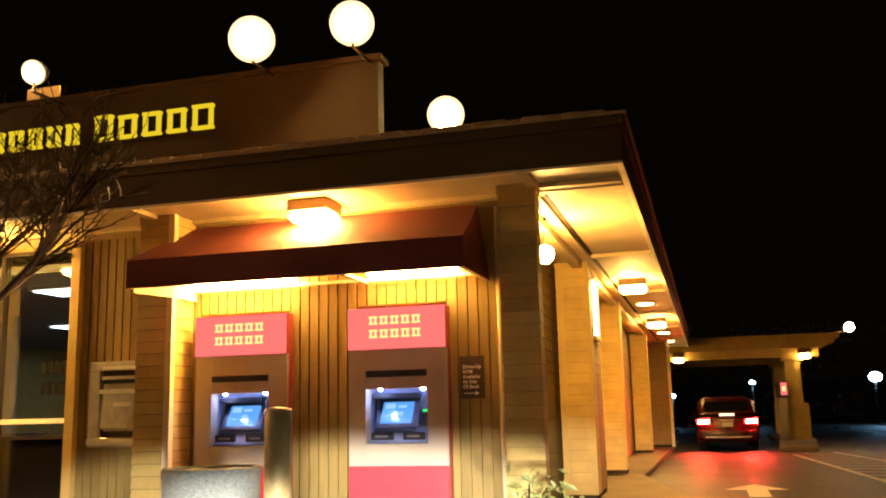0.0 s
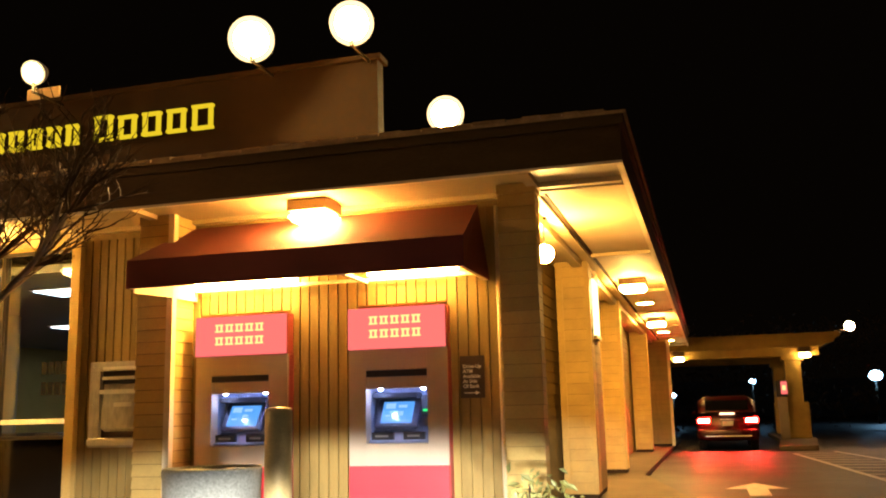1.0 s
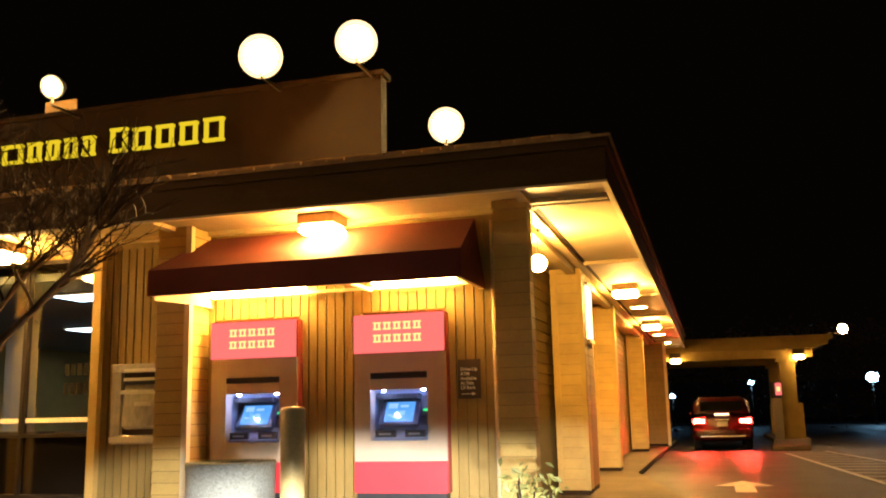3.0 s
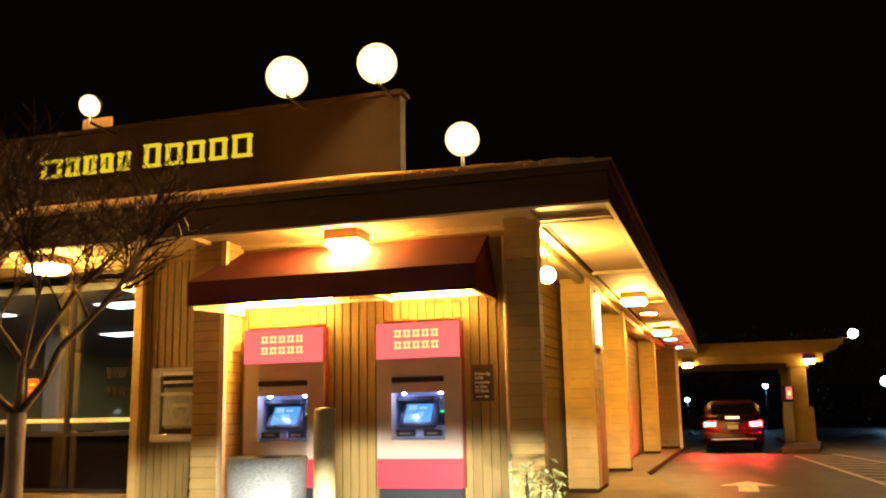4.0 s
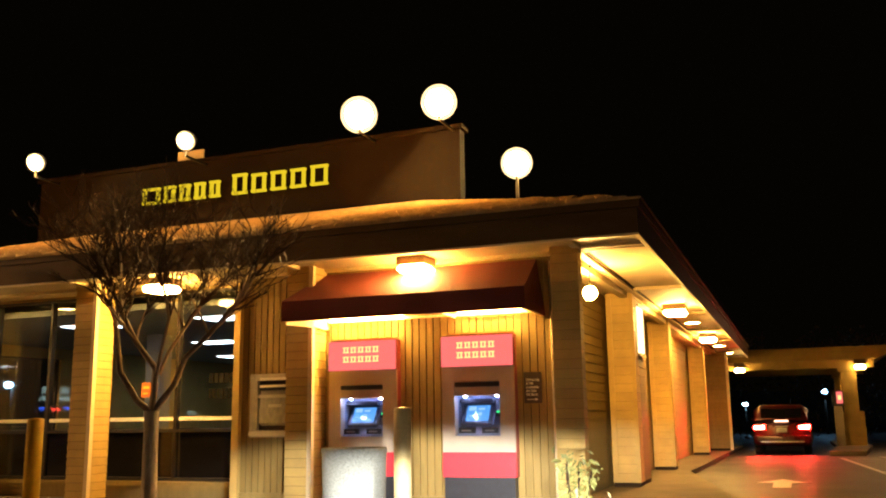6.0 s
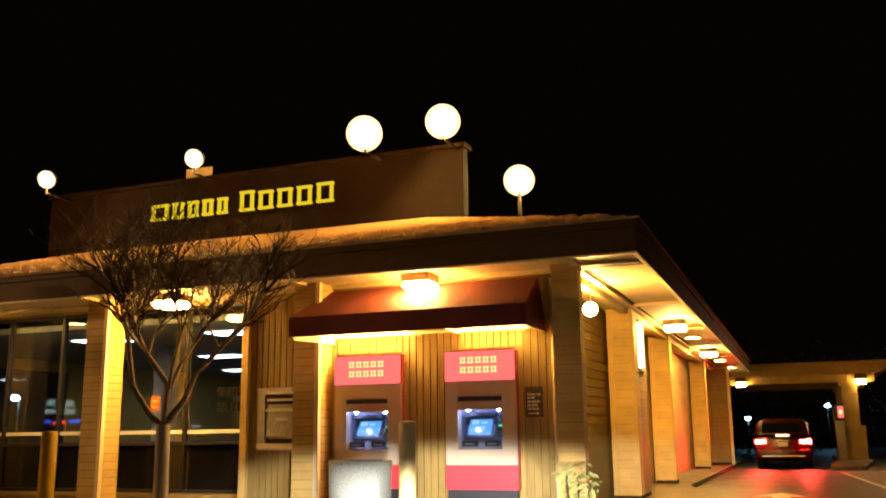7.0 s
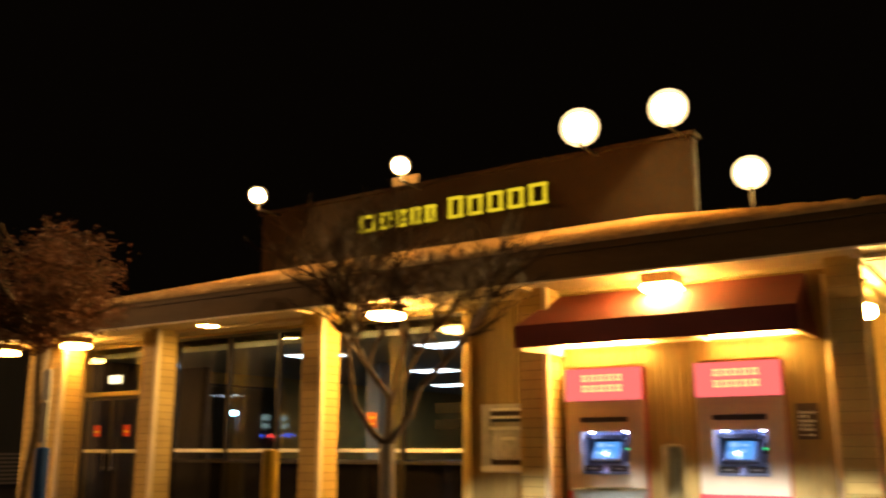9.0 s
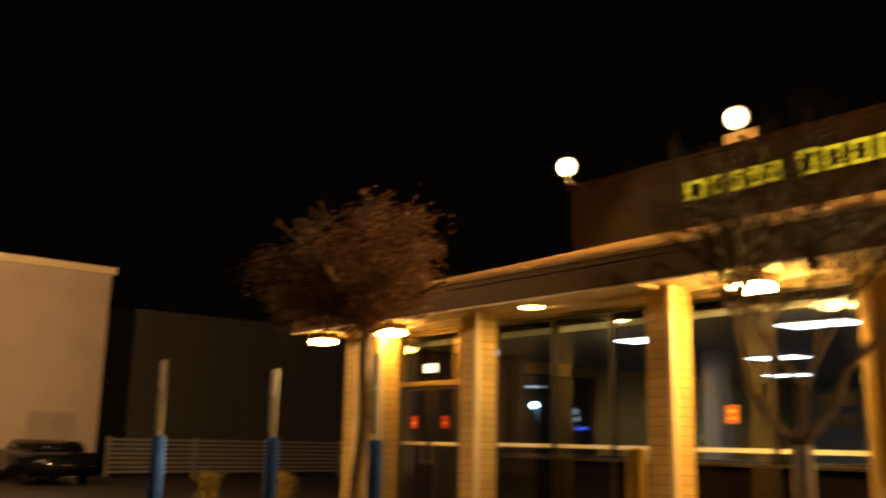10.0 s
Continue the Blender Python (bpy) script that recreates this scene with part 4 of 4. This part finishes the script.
def grow(bm_thick, bm_thin, rng, p, d, length, r, level, top, tips, kids=3):
    """A wavering limb that forks into thinner ones."""
    n = 5 if level < 3 else 3
    for k in range(n):
        q = p + d * (length / n)
        r0, r1 = r * (1 - 0.35 * k / n), r * (1 - 0.35 * (k + 1) / n)
        limb(bm_thick if r > 0.016 else bm_thin, p, q, r0, r1, 8 if r > 0.03 else (5 if r > 0.012 else 3))
        p = q
        wob = Vector((rng.uniform(-1, 1), rng.uniform(-1, 1), rng.uniform(-0.2, 0.75))) * (0.10 + 0.045 * level)
        d = (d + wob).normalized()
        if 2 <= level < top and k < n - 1 and rng.random() < 0.7:
            side = (d + Vector((rng.uniform(-1, 1), rng.uniform(-1, 1), rng.uniform(-0.4, 0.4))) * 1.0).normalized()
            grow(bm_thick, bm_thin, rng, p, side, length * rng.uniform(0.5, 0.7), max(0.0042, r1 * 0.55), level + 1, top, tips, 2)
    tips.append(p)
    if level < top:
        for _ in range(kids):
            side = (d + Vector((rng.uniform(-1, 1), rng.uniform(-1, 1), rng.uniform(-0.35, 0.35))) * 0.75).normalized()
            grow(bm_thick, bm_thin, rng, p, side, length * rng.uniform(0.62, 0.8), max(0.0042, r * 0.62), level + 1, top, tips, 2)


tree = thing("bare_tree", "bare winter tree with forked trunk before the lobby window", "tree", (-6.05, 5.9, 0.0))
rng = random.Random(5)
thick, thin, tips = bmesh.new(), bmesh.new(), []
pts = [Vector((0, 0, 0)), Vector((0.01, 0.0, 0.5)), Vector((-0.005, 0.01, 1.05)), Vector((0.0, 0.0, 1.43))]
for a, b, r0, r1 in zip(pts, pts[1:], (0.108, 0.088, 0.080), (0.088, 0.080, 0.084)):
    limb(thick, a, b, r0, r1, 14)
S, DEEP = Vector((0.93, 0.36, 0)), Vector((-0.36, 0.93, 0))
limbs = [
    (0.040, 0.05, [(0, 0), (-0.17, 0.14), (-0.40, 0.48), (-0.50, 1.05), (-0.44, 1.33)]),
    (0.041, -0.05, [(0, 0), (0.02, 0.25), (0.03, 0.51), (-0.20, 0.82), (-0.34, 1.10), (-0.50, 1.45)]),
    (0.026, 0.18, [(0.03, 0.45), (0.10, 0.70), (0.25, 0.99), (0.42, 1.27)]),
    (0.026, -0.25, [(0, 0.02), (0.08, 0.42), (0.17, 0.71), (0.28, 1.05), (0.24, 1.35)]),
    (0.040, -0.08, [(0, 0), (0.25, 0.31), (0.38, 0.62), (0.65, 0.88), (0.93, 1.19)]),
]
fork = pts[-1] - Vector((0, 0, 0.03))
for r, deep, line in limbs:
    bough = bmesh.new()
    way = [fork + S * a + DEEP * (deep * b * 1.6) + Vector((0, 0, b)) for a, b in line]
    for k in range(len(way) - 1):
        f0, f1 = r * (1 - 0.5 * k / len(way)), r * (1 - 0.5 * (k + 1) / len(way))
        limb(bough, way[k], way[k + 1], f0, f1, 9)
        if line[k + 1][1] >= 0.80:
            d = (way[k + 1] - way[k]).normalized()
            for _ in range(3):
                side = (d + Vector((rng.uniform(-1, 1), rng.uniform(-1, 1), rng.uniform(0.0, 0.6))) * 0.8).normalized()
                grow(bough, thin, rng, way[k + 1], side, rng.uniform(0.36, 0.52), f1 * 0.66, 3, 6, tips, 2)
    d = (way[-1] - way[-2]).normalized()
    for _ in range(4):
        side = (d + Vector((rng.uniform(-1, 1), rng.uniform(-1, 1), rng.uniform(0.0, 0.7))) * 0.6).normalized()
        grow(bough, thin, rng, way[-1], side, rng.uniform(0.46, 0.62), r * 0.52, 3, 6, tips, 3)
    part("limb", bough, DIMBARK, tree, "forking limb, darkened as it stands against the light", True)
part("trunk", thick, LITBARK, tree, "grey bark trunk, paled for the headlamp light", True)
tagged(part("twig_spray", thin, TWIG, tree, "dark fine twigs"), kind="stuff")


def leaves(bm, rng, centres, per, spread, size):
    for c in centres:
        for _ in range(per):
            p = c + Vector((rng.gauss(0, spread), rng.gauss(0, spread), rng.gauss(0, spread * 0.8)))
            u = Vector((rng.uniform(-1, 1), rng.uniform(-1, 1), rng.uniform(-1, 1))).normalized()
            v = u.orthogonal().normalized()
            s = size * rng.uniform(0.6, 1.3)
            w = u.cross(v) * 0.25 * s
            bm.faces.new([bm.verts.new(p - u * s), bm.verts.new(p + v * s * 0.45 + w), bm.verts.new(p + u * s), bm.verts.new(p - v * s * 0.45 + w)])


tree2 = thing("leafy_tree", "russet-leaved tree standing beside the entrance", "tree", (-11.95, 5.6, 0.0))
rng = random.Random(11)
thick, thin, trunk2, tips = bmesh.new(), bmesh.new(), bmesh.new(), []
pts = [Vector((-0.16, 0, 0)), Vector((-0.12, 0.0, 0.9)), Vector((0.02, 0.02, 1.7)), Vector((-0.04, 0.0, 2.4)), Vector((0.0, 0, 2.95))]
for a, b in zip(pts, pts[1:]):
    limb(trunk2, a, b, 0.09, 0.085, 10)
for ang, lean, ln in ((170, 1.3, 0.85), (20, 1.2, 0.85), (95, 0.9, 0.8), (260, 0.9, 0.8), (320, 0.5, 0.9), (225, 1.2, 0.8), (195, 2.6, 0.75), (250, 2.4, 0.7), (330, 2.2, 0.6)):
    d = Vector((math.cos(radians(ang)) * lean, math.sin(radians(ang)) * lean, 1)).normalized()
    grow(thick, thin, rng, pts[-1] - Vector((0, 0, 0.1)), d, ln, 0.05, 2, 4, tips)
part("trunk", trunk2, DIMBARK, tree2, "dark brown trunk", True)
part("limb_fork", thick, TWIG, tree2, "dark forking limbs", True)
tagged(part("twig_spray", thin, TWIG, tree2), kind="stuff")
bm = bmesh.new()
low = [t for t in tips if t.z > 2.6 and t.z - 0.35 * t.x < 4.15]
for t in low:
    if rng.random() < 0.72:
        leaves(bm, rng, [t + Vector((-0.1, 0, -0.12))], rng.randint(60, 170), rng.uniform(0.10, 0.19), 0.030)
part("crown", bm, LEAFDRY, tree2, "russet leaves in loose clumps")


def shrub(x, y, z, h, mat, seed, label, size=0.05, stems=11, splay=0.34):
    ob = thing("shrub", label, "shrub", (x, y, z))
    rng = random.Random(seed)
    cs = []
    for k in range(stems):
        stem = bmesh.new()
        ang = rng.uniform(0, 2 * math.pi)
        lean = rng.uniform(0.03, splay)
        p, d = Vector((0.05 * math.cos(ang), 0.05 * math.sin(ang), 0)), Vector((math.cos(ang) * lean, math.sin(ang) * lean, 1)).normalized()
        for s in range(5):
            q = p + d * h / 5 * rng.uniform(0.7, 1.1)
            limb(stem, p, q, 0.008, 0.006, 5)
            p = q
            if s > 0:
                cs.append(p)
        part("stem", stem, TWIG, ob)
    bm = bmesh.new()
    leaves(bm, rng, cs, round(0.36 / size), 0.075, size)
    part("foliage", bm, mat, ob, "small pointed leaves")
    return ob


shrub(-1.36, 6.75, 0.12, 0.76, LEAFGREEN, 3, "leafy pale green shrub at the corner of the walkway", 0.044, 7, 0.26)
shrub(-18.3, 8.0, 0.0, 0.75, LEAFYELLOW, 4, "small yellow-green shrub in the planting strip", 0.032)
shrub(-19.3, 7.0, 0.0, 0.7, LEAFYELLOW, 9, "small yellow-green shrub in the planting strip beside the fence", 0.032)

# ---- drive-up canopy ----
can = thing("drive_up_canopy", "tan flat-roofed canopy over the drive-up lane", "canopy", (0, 34.0, 0.0))
for y in (0.0, 6.1):
    block("beam", PAINT_TAN, can, -1.62, 3.55, y, y + 0.25, 2.95, 3.24, "tan beam")
bm = bmesh.new()
prism(bm, [(-1.50, 3.245), (3.66, 3.245), (3.78, 3.33), (4.05, 3.39), (4.10, 3.52), (4.24, 3.57), (4.24, 3.72), (-1.50, 3.72)], -0.19, 7.0, "y")
part("roof", bm, PAINT_TAN, can, "tan roof slab with stepped edge")
for y in (0.0, 6.0):
    bm = bmesh.new()
    box(bm, 2.40, 2.93, y, y + 0.55, 0.15, 2.80)
    bevel(bm, 0.012, 1)
    part("column", bm, PAINT_TAN, can, "square tan column")
    block("column_head", PAINT_TAN, can, 2.31, 3.02, y - 0.03, y + 0.58, 2.802, 2.946, "wider tan column head", 0.01)
    block("column_base", PAINT_TAN, can, 2.36, 3.09, y - 0.05, y + 0.60, 0.152, 1.37, "wider boxed foot of the column", 0.012)
bm = bmesh.new()
prism(bm, [(1.66, -5.4), (2.72, -5.4), (3.28, 0.4), (3.28, 7.0), (2.05, 7.0), (2.05, 0.4)], 0.0, 0.15, "z")
bevel(bm, 0.02, 1)
part("island", bm, CONCRETE, can, "raised concrete island")
for x, y in ((3.08, 33.905), (-1.12, 33.905)):
    l = thing("canopy_lamp", "glowing warm lamp under the drive-up canopy", "ceiling lamp", (x, y, 3.243), "canopy lamps")
    block("housing", LAMPBOX, l, -0.19, 0.19, -0.09, 0.09, -0.20, 0)
    block("diffuser", G_CANOPY, l, -0.18, 0.18, -0.085, 0.085, -0.36, -0.202, "glowing diffuser", 0.03)
l = thing("canopy_flood", "small flood lamp on the canopy's outer edge", "flood lamp", (4.60, 34.0, 3.89))
bm = bmesh.new()
bmesh.ops.create_uvsphere(bm, u_segments=16, v_segments=10, radius=0.16)
part("lens", bm, G_CANOPYFLOOD, l, "glaring warm lens", True)
block("bracket", DARKFRAME, l, -0.50, -0.02, -0.03, 0.03, -0.166, -0.11)
kiosk = thing("drive_up_machine", "narrow drive-up cash machine with a lit red header on the island", "cash machine", (2.26, 33.3, 0.15))
block("cabinet", ATMGREY, kiosk, -0.20, 0.09, 0, 0.24, 0, 1.40, round_by=0.01)
block("header_case", ATMDARK, kiosk, -0.24, 0.12, 0.0, 0.24, 1.404, 1.96, "dark header case", 0.01)
head = block("header", G_RED, kiosk, -0.09, 0.11, -0.02, -0.001, 1.50, 1.92, "lit red header", 0.005)
block("mark", G_REDMARK, head, -0.045, 0.065, -0.025, -0.0215, 1.63, 1.79, "yellow mark")

# lane marks
for pts, nm in (([(0.30, 15.0), (0.62, 15.0), (0.62, 16.2), (0.95, 16.2), (0.46, 17.3), (-0.03, 16.2), (0.30, 16.2)], "lane_arrow"),):
    bm = bmesh.new()
    prism(bm, pts, 0.004, 0.008, "z")
    structure(nm, bm, LINEPAINT, "worn white arrow painted on the lane", "road marking")
bm = bmesh.new()
for a, b in (((1.92, 27.0), (2.75, 16.5)), ((3.05, 28.0), (4.6, 17.0))):
    d = Vector((b[0] - a[0], b[1] - a[1], 0)).normalized()
    n = Vector((-d.y, d.x, 0)) * 0.06
    A, Bv = Vector((*a, 0)), Vector((*b, 0))
    prism(bm, [(A - n)[:2], (A + n)[:2], (Bv + n)[:2], (Bv - n)[:2]], 0.004, 0.008, "z")
for k in range(11):
    f = k / 11
    p0 = Vector((1.92 + 0.83 * f, 27.0 - 10.5 * f, 0))
    p1 = Vector((3.05 + 1.55 * f, 28.0 - 11 * f - 0.9, 0))
    prism(bm, [(p0.x + 0.07, p0.y), (p0.x + 0.07, p0.y - 0.1), (p1.x - 0.07, p1.y - 0.1), (p1.x - 0.07, p1.y)], 0.004, 0.008, "z")
structure("road_hatching", bm, LINEPAINT, "worn white hatching painted beside the lane", "road marking")


# ---- car in the lane ----
def loft(bm, rings):
    """A skin through rings of the same number of points, closed at both ends."""
    vs = [[bm.verts.new(p) for p in ring] for ring in rings]
    n = len(vs[0])
    for a, b in zip(vs, vs[1:]):
        for k in range(n):
            bm.faces.new((a[k], a[(k + 1) % n], b[(k + 1) % n], b[k]))
    bm.faces.new(vs[0])
    bm.faces.new(list(reversed(vs[-1])))
    bmesh.ops.recalc_face_normals(bm, faces=bm.faces[:])


def rounded(y, half, z0, z1, tuck=0.06, round_by=0.10):
    """A car's cross-section at y: a box that is drawn in at the top and rounded at its corners."""
    top = half - tuck
    return [(-half + 0.05, y, z0), (half - 0.05, y, z0), (half, y, z0 + 0.12), (half, y, z1 - 2.2 * round_by), (top, y, z1 - 0.4 * round_by), (top - round_by, y, z1),
            (-top + round_by, y, z1), (-top, y, z1 - 0.4 * round_by), (-half, y, z1 - 2.2 * round_by), (-half, y, z0 + 0.12)]


car = thing("car", "dark estate car waiting with brake lamps lit, reddened for their glare", "car", (0.30, 31.5, 0.0))
bm = bmesh.new()
loft(bm, [rounded(y, h, z0, z1) for y, h, z0, z1 in ((-2.18, 0.84, 0.42, 0.96), (-2.12, 0.89, 0.34, 1.02), (-1.6, 0.92, 0.26, 1.04), (0.6, 0.92, 0.24, 1.02), (1.5, 0.90, 0.26, 0.94), (2.1, 0.84, 0.30, 0.82), (2.25, 0.74, 0.38, 0.72))])
part("body", bm, CARPAINT, car, "dark bodywork reddened for the lamp glare", True)
bm = bmesh.new()
loft(bm, [rounded(y, h, 0.98, z1, t, 0.07) for y, h, z1, t in ((-2.06, 0.84, 1.12, 0.04), (-1.78, 0.84, 1.52, 0.14), (-1.5, 0.84, 1.60, 0.17), (-0.3, 0.84, 1.63, 0.18), (0.35, 0.83, 1.58, 0.17), (1.25, 0.80, 1.06, 0.04))])
part("cabin", bm, CARPAINT, car, "dark roof and pillars reddened for the lamp glare", True)
bm = bmesh.new()
prism(bm, [(-2.075, 1.09), (-1.83, 1.48), (-1.80, 1.48), (-2.045, 1.09)], -0.62, 0.62, "x")
part("rear_window", bm, CARGLASS, car, "dark rear window")
for s in (-1, 1):
    bm = bmesh.new()
    prism(bm, [(-1.62, 1.08), (0.95, 1.08), (0.35, 1.44), (-1.50, 1.46)], min(s * 0.80, s * 0.825), max(s * 0.80, s * 0.825), "x")
    part("side_window", bm, CARGLASS, car)
    a, b = min(s * 0.48, s * 0.88), max(s * 0.48, s * 0.88)
    bm = bmesh.new()
    prism(bm, [(a, 0.80), (b, 0.78), (b, 0.98), (a, 0.95)], -2.195, -2.10, "y")
    bevel(bm, 0.02, 2)
    lamp = part("brake_lamp", bm, G_TAIL, car, "glowing red brake lamp", True)
    block("lamp_core", G_TAILCORE, lamp, min(s * 0.54, s * 0.83), max(s * 0.54, s * 0.83), -2.205, -2.197, 0.83, 0.92, "white-hot lamp core", 0.003)
    mirror = bmesh.new()
    box(mirror, min(s * 0.90, s * 1.06), max(s * 0.90, s * 1.06), 0.50, 0.60, 1.02, 1.16)
    bevel(mirror, 0.03, 2)
    part("wing_mirror", mirror, CARPAINT, car, "", True)
block("high_brake_lamp", G_HIGHTAIL, car, -0.21, 0.21, -2.095, -2.061, 1.055, 1.105, "high brake lamp")
bm = bmesh.new()
loft(bm, [rounded(y, h, 0.32, 0.62, 0.02, 0.04) for y, h in ((-2.30, 0.76), (-2.27, 0.86), (-2.10, 0.90))])
part("rear_bumper", bm, CARPAINT, car, "", True)
block("bumper_strip", STEEL, car, -0.66, 0.66, -2.312, -2.302, 0.40, 0.44, "bright strip")
block("tailgate_handle", STEEL, car, -0.20, 0.20, -2.20, -2.184, 0.90, 0.925, "bright handle strip")
block("rear_plate", WHITEMARK, car, -0.16, 0.16, -2.20, -2.184, 0.72, 0.86, "blank pale plate")
for x in (-0.76, 0.76):
    for y in (-1.35, 1.4):
        bm = bmesh.new()
        tube(bm, 0.33, 0.33, -0.11, 0.11, 24, Matrix.Translation((x, y, 0.33)) @ Matrix.Rotation(radians(90), 4, "Y"))
        bevel(bm, 0.02, 1)
        tyre = part("wheel", bm, RUBBER, car, "black tyre", True)
        bm = bmesh.new()
        s = 1 if x > 0 else -1
        tube(bm, 0.20, 0.18, 0.111, 0.125, 16, Matrix.Translation((x, y, 0.33)) @ Matrix.Rotation(radians(90) * s, 4, "Y"))
        part("rim", bm, GALV, tyre, "alloy rim")

# ---- neighbouring buildings to the west ----
hall = thing("stucco_building", "plain peach stucco building beyond the car park", "building", (-33.0, 9.4, 0.0))
bm = bmesh.new()
box(bm, -24.0, 0.0, -22.0, 0.0, 0.0, 6.72)
part("wall", bm, PALEWALL, hall, "peach stucco wall")
bm = bmesh.new()
box(bm, -24.1, 0.12, -22.1, 0.12, 6.72, 6.97)
part("coping", bm, PAINT_TRIM, hall, "pale coping")
block("vent_patch", PATCH, hall, 0.002, 0.012, -2.2, -0.7, 0.85, 2.05, "faintly darker patch of stucco")
shed = thing("metal_shed", "long grey-green ribbed metal shed behind the fence", "building", (-36.0, 9.0, 0.0))
bm = bmesh.new()
box(bm, -0.2, 0.0, 0.7, 50.0, 0.0, 5.9)
part("wall", bm, GREENWALL, shed)
bm = bmesh.new()
y = 0.8
while y < 50:
    box(bm, 0.0, 0.03, y, y + 0.06, 0.0, 5.85)
    y += 0.45
part("ribs", bm, GREENWALL, shed)
bm = bmesh.new()
prism(bm, [(-0.25, 5.9), (0.12, 5.9), (0.12, 6.05), (-6.0, 7.0), (-6.0, 6.85)], 0.5, 50.3, "y")
part("roof", bm, GREENWALL, shed, "thin metal roof edge")
fence = thing("slat_fence", "pale horizontal slat fence along the planting strip", "fence", (-32.5, 9.6, 0.0))
for k in range(9):
    block("post", FENCEPAINT, fence, -0.05, 0.05, k * 3.0, k * 3.0 + 0.1, 0.0, 1.32)
slat = bmesh.new()
box(slat, 0.052, 0.075, 0, 24.1, 0, 0.075)
slat = mesh_of("slat", slat, FENCEPAINT)
for k in range(8):
    piece("slat", slat, fence, pose(0, 0, 0.14 + 0.148 * k))
pc = thing("parked_car", "dark parked car beside the stucco building", "car", (-30.0, 6.9, 0.0), turn=90)
bm = bmesh.new()
prism(bm, [(-2.2, 0.25), (-2.25, 0.66), (-1.9, 0.87), (2.0, 0.89), (2.2, 0.70), (2.2, 0.25)], -0.88, 0.88, "x")
bevel(bm, 0.06, 2)
part("body", bm, CARGLASS, pc, "dark bodywork", True)
bm = bmesh.new()
prism(bm, [(-1.7, 0.88), (-1.1, 1.16), (0.7, 1.19), (1.5, 0.90)], -0.72, 0.72, "x")
bevel(bm, 0.06, 2)
part("cabin", bm, CARGLASS, pc, "", True)
for x in (-0.75, 0.75):
    for y in (-1.35, 1.35):
        bm = bmesh.new()
        tube(bm, 0.31, 0.31, -0.1, 0.1, 20, Matrix.Translation((x, y, 0.31)) @ Matrix.Rotation(radians(90), 4, "Y"))
        part("wheel", bm, RUBBER, pc, "", True)

# ---- street behind and beyond ----
def street_lamp(x, y, h, mat, label, r=0.22):
    ob = thing("street_lamp", label, "street lamp", (x, y, 0.0), "street lamps")
    bm = bmesh.new()
    tube(bm, 0.09, 0.05, 0, h, 12)
    part("pole", bm, DARKFRAME, ob, "", True)
    bm = bmesh.new()
    bmesh.ops.create_uvsphere(bm, u_segments=16, v_segments=10, radius=r)
    bmesh.ops.transform(bm, matrix=Matrix.Translation((0, -0.2, h)) @ Matrix.Diagonal((1, 1, 0.75, 1)), verts=bm.verts[:])
    part("lens", bm, mat, ob, "glowing lens", True)
    return ob


street_lamp(2.55, 62.0, 2.75, G_STREET, "distant cool white lamp beyond the canopy", 0.20)
street_lamp(9.6, 61.0, 2.85, G_STREET, "cool white lamp by the neighbouring lot", 0.40)
street_lamp(-2.4, 62.0, 2.0, G_STREET, "small cool lamp beyond the lane", 0.17)
street_lamp(-21.5, 1.6, 6.8, G_LOT, "tall warm lamp in the car park", 0.25)
street_lamp(-27.2, 24.2, 2.80, G_STREET, "cool white lamp seen through the lobby glass", 0.15)
lot = thing("block_wall", "dark block wall closing the far end of the lane", "wall", (0, 96.0, 0.0))
block("wall", DARKWALL, lot, -60, 60, 0, 0.4, 0, 3.6)
shop = thing("shop_row", "dark row of shops across the street with neon signs", "building", (-21.2, -28.8, 0.0))
block("wall", DARKWALL, shop, -45, 45, -6, 0, 0, 5.0)
# Lit panes and neon signs; the last, low one stands for car headlamps.
for a, b, z0, z1, mt in ((-27.8, -26.8, 2.95, 3.25, G_SHOP), (-27.6, -26.9, 3.5, 3.9, G_SHOP), (-26.0, -25.0, 2.9, 3.2, G_SHOP), (-25.9, -25.2, 3.4, 3.8, G_SHOP), (-28.3, -27.2, 2.3, 2.5, G_NEONB), (-26.9, -25.9, 2.2, 2.45, G_NEONR), (-25.5, -24.3, 2.3, 2.5, G_NEONB), (-15.2, -14.6, 1.8, 2.0, G_SHOP)):
    block("window", mt, shop, a, b, 0.004, 0.05, z0, z1)

signal = thing("traffic_signal", "distant traffic signal with red and green lamps lit", "traffic light", (-54.8, -29.8, 0.0))
bm = bmesh.new()
tube(bm, 0.14, 0.09, 0.0, 9.2, 12)
part("pole", bm, DARKFRAME, signal, "", True)
for x, z, mt, nm in ((-0.45, 8.25, G_NEONR, "red lamp"), (-0.05, 8.72, G_SIGNALG, "green lamp")):
    case = block("signal_case", DARKFRAME, signal, x - 0.22, x + 0.22, 0.10, 0.40, z - 0.35, z + 0.35, "", 0.02)
    bm = bmesh.new()
    tube(bm, 0.17, 0.17, 0.401, 0.43, 16, pose(x, 0, z, -90))
    part("lens", bm, mt, case, nm, True)

far = thing("far_hedge", "dark belt of trees behind the lane", "trees", (0, 50.0, 0.0), kind="stuff")
rng = random.Random(21)
bm = bmesh.new()
cs = [Vector((rng.uniform(-14, 30), rng.uniform(0, 6), rng.uniform(0.4, 5.5))) for _ in range(420)]
leaves(bm, rng, cs, 22, 0.5, 0.16)
part("foliage", bm, HEDGE, far)
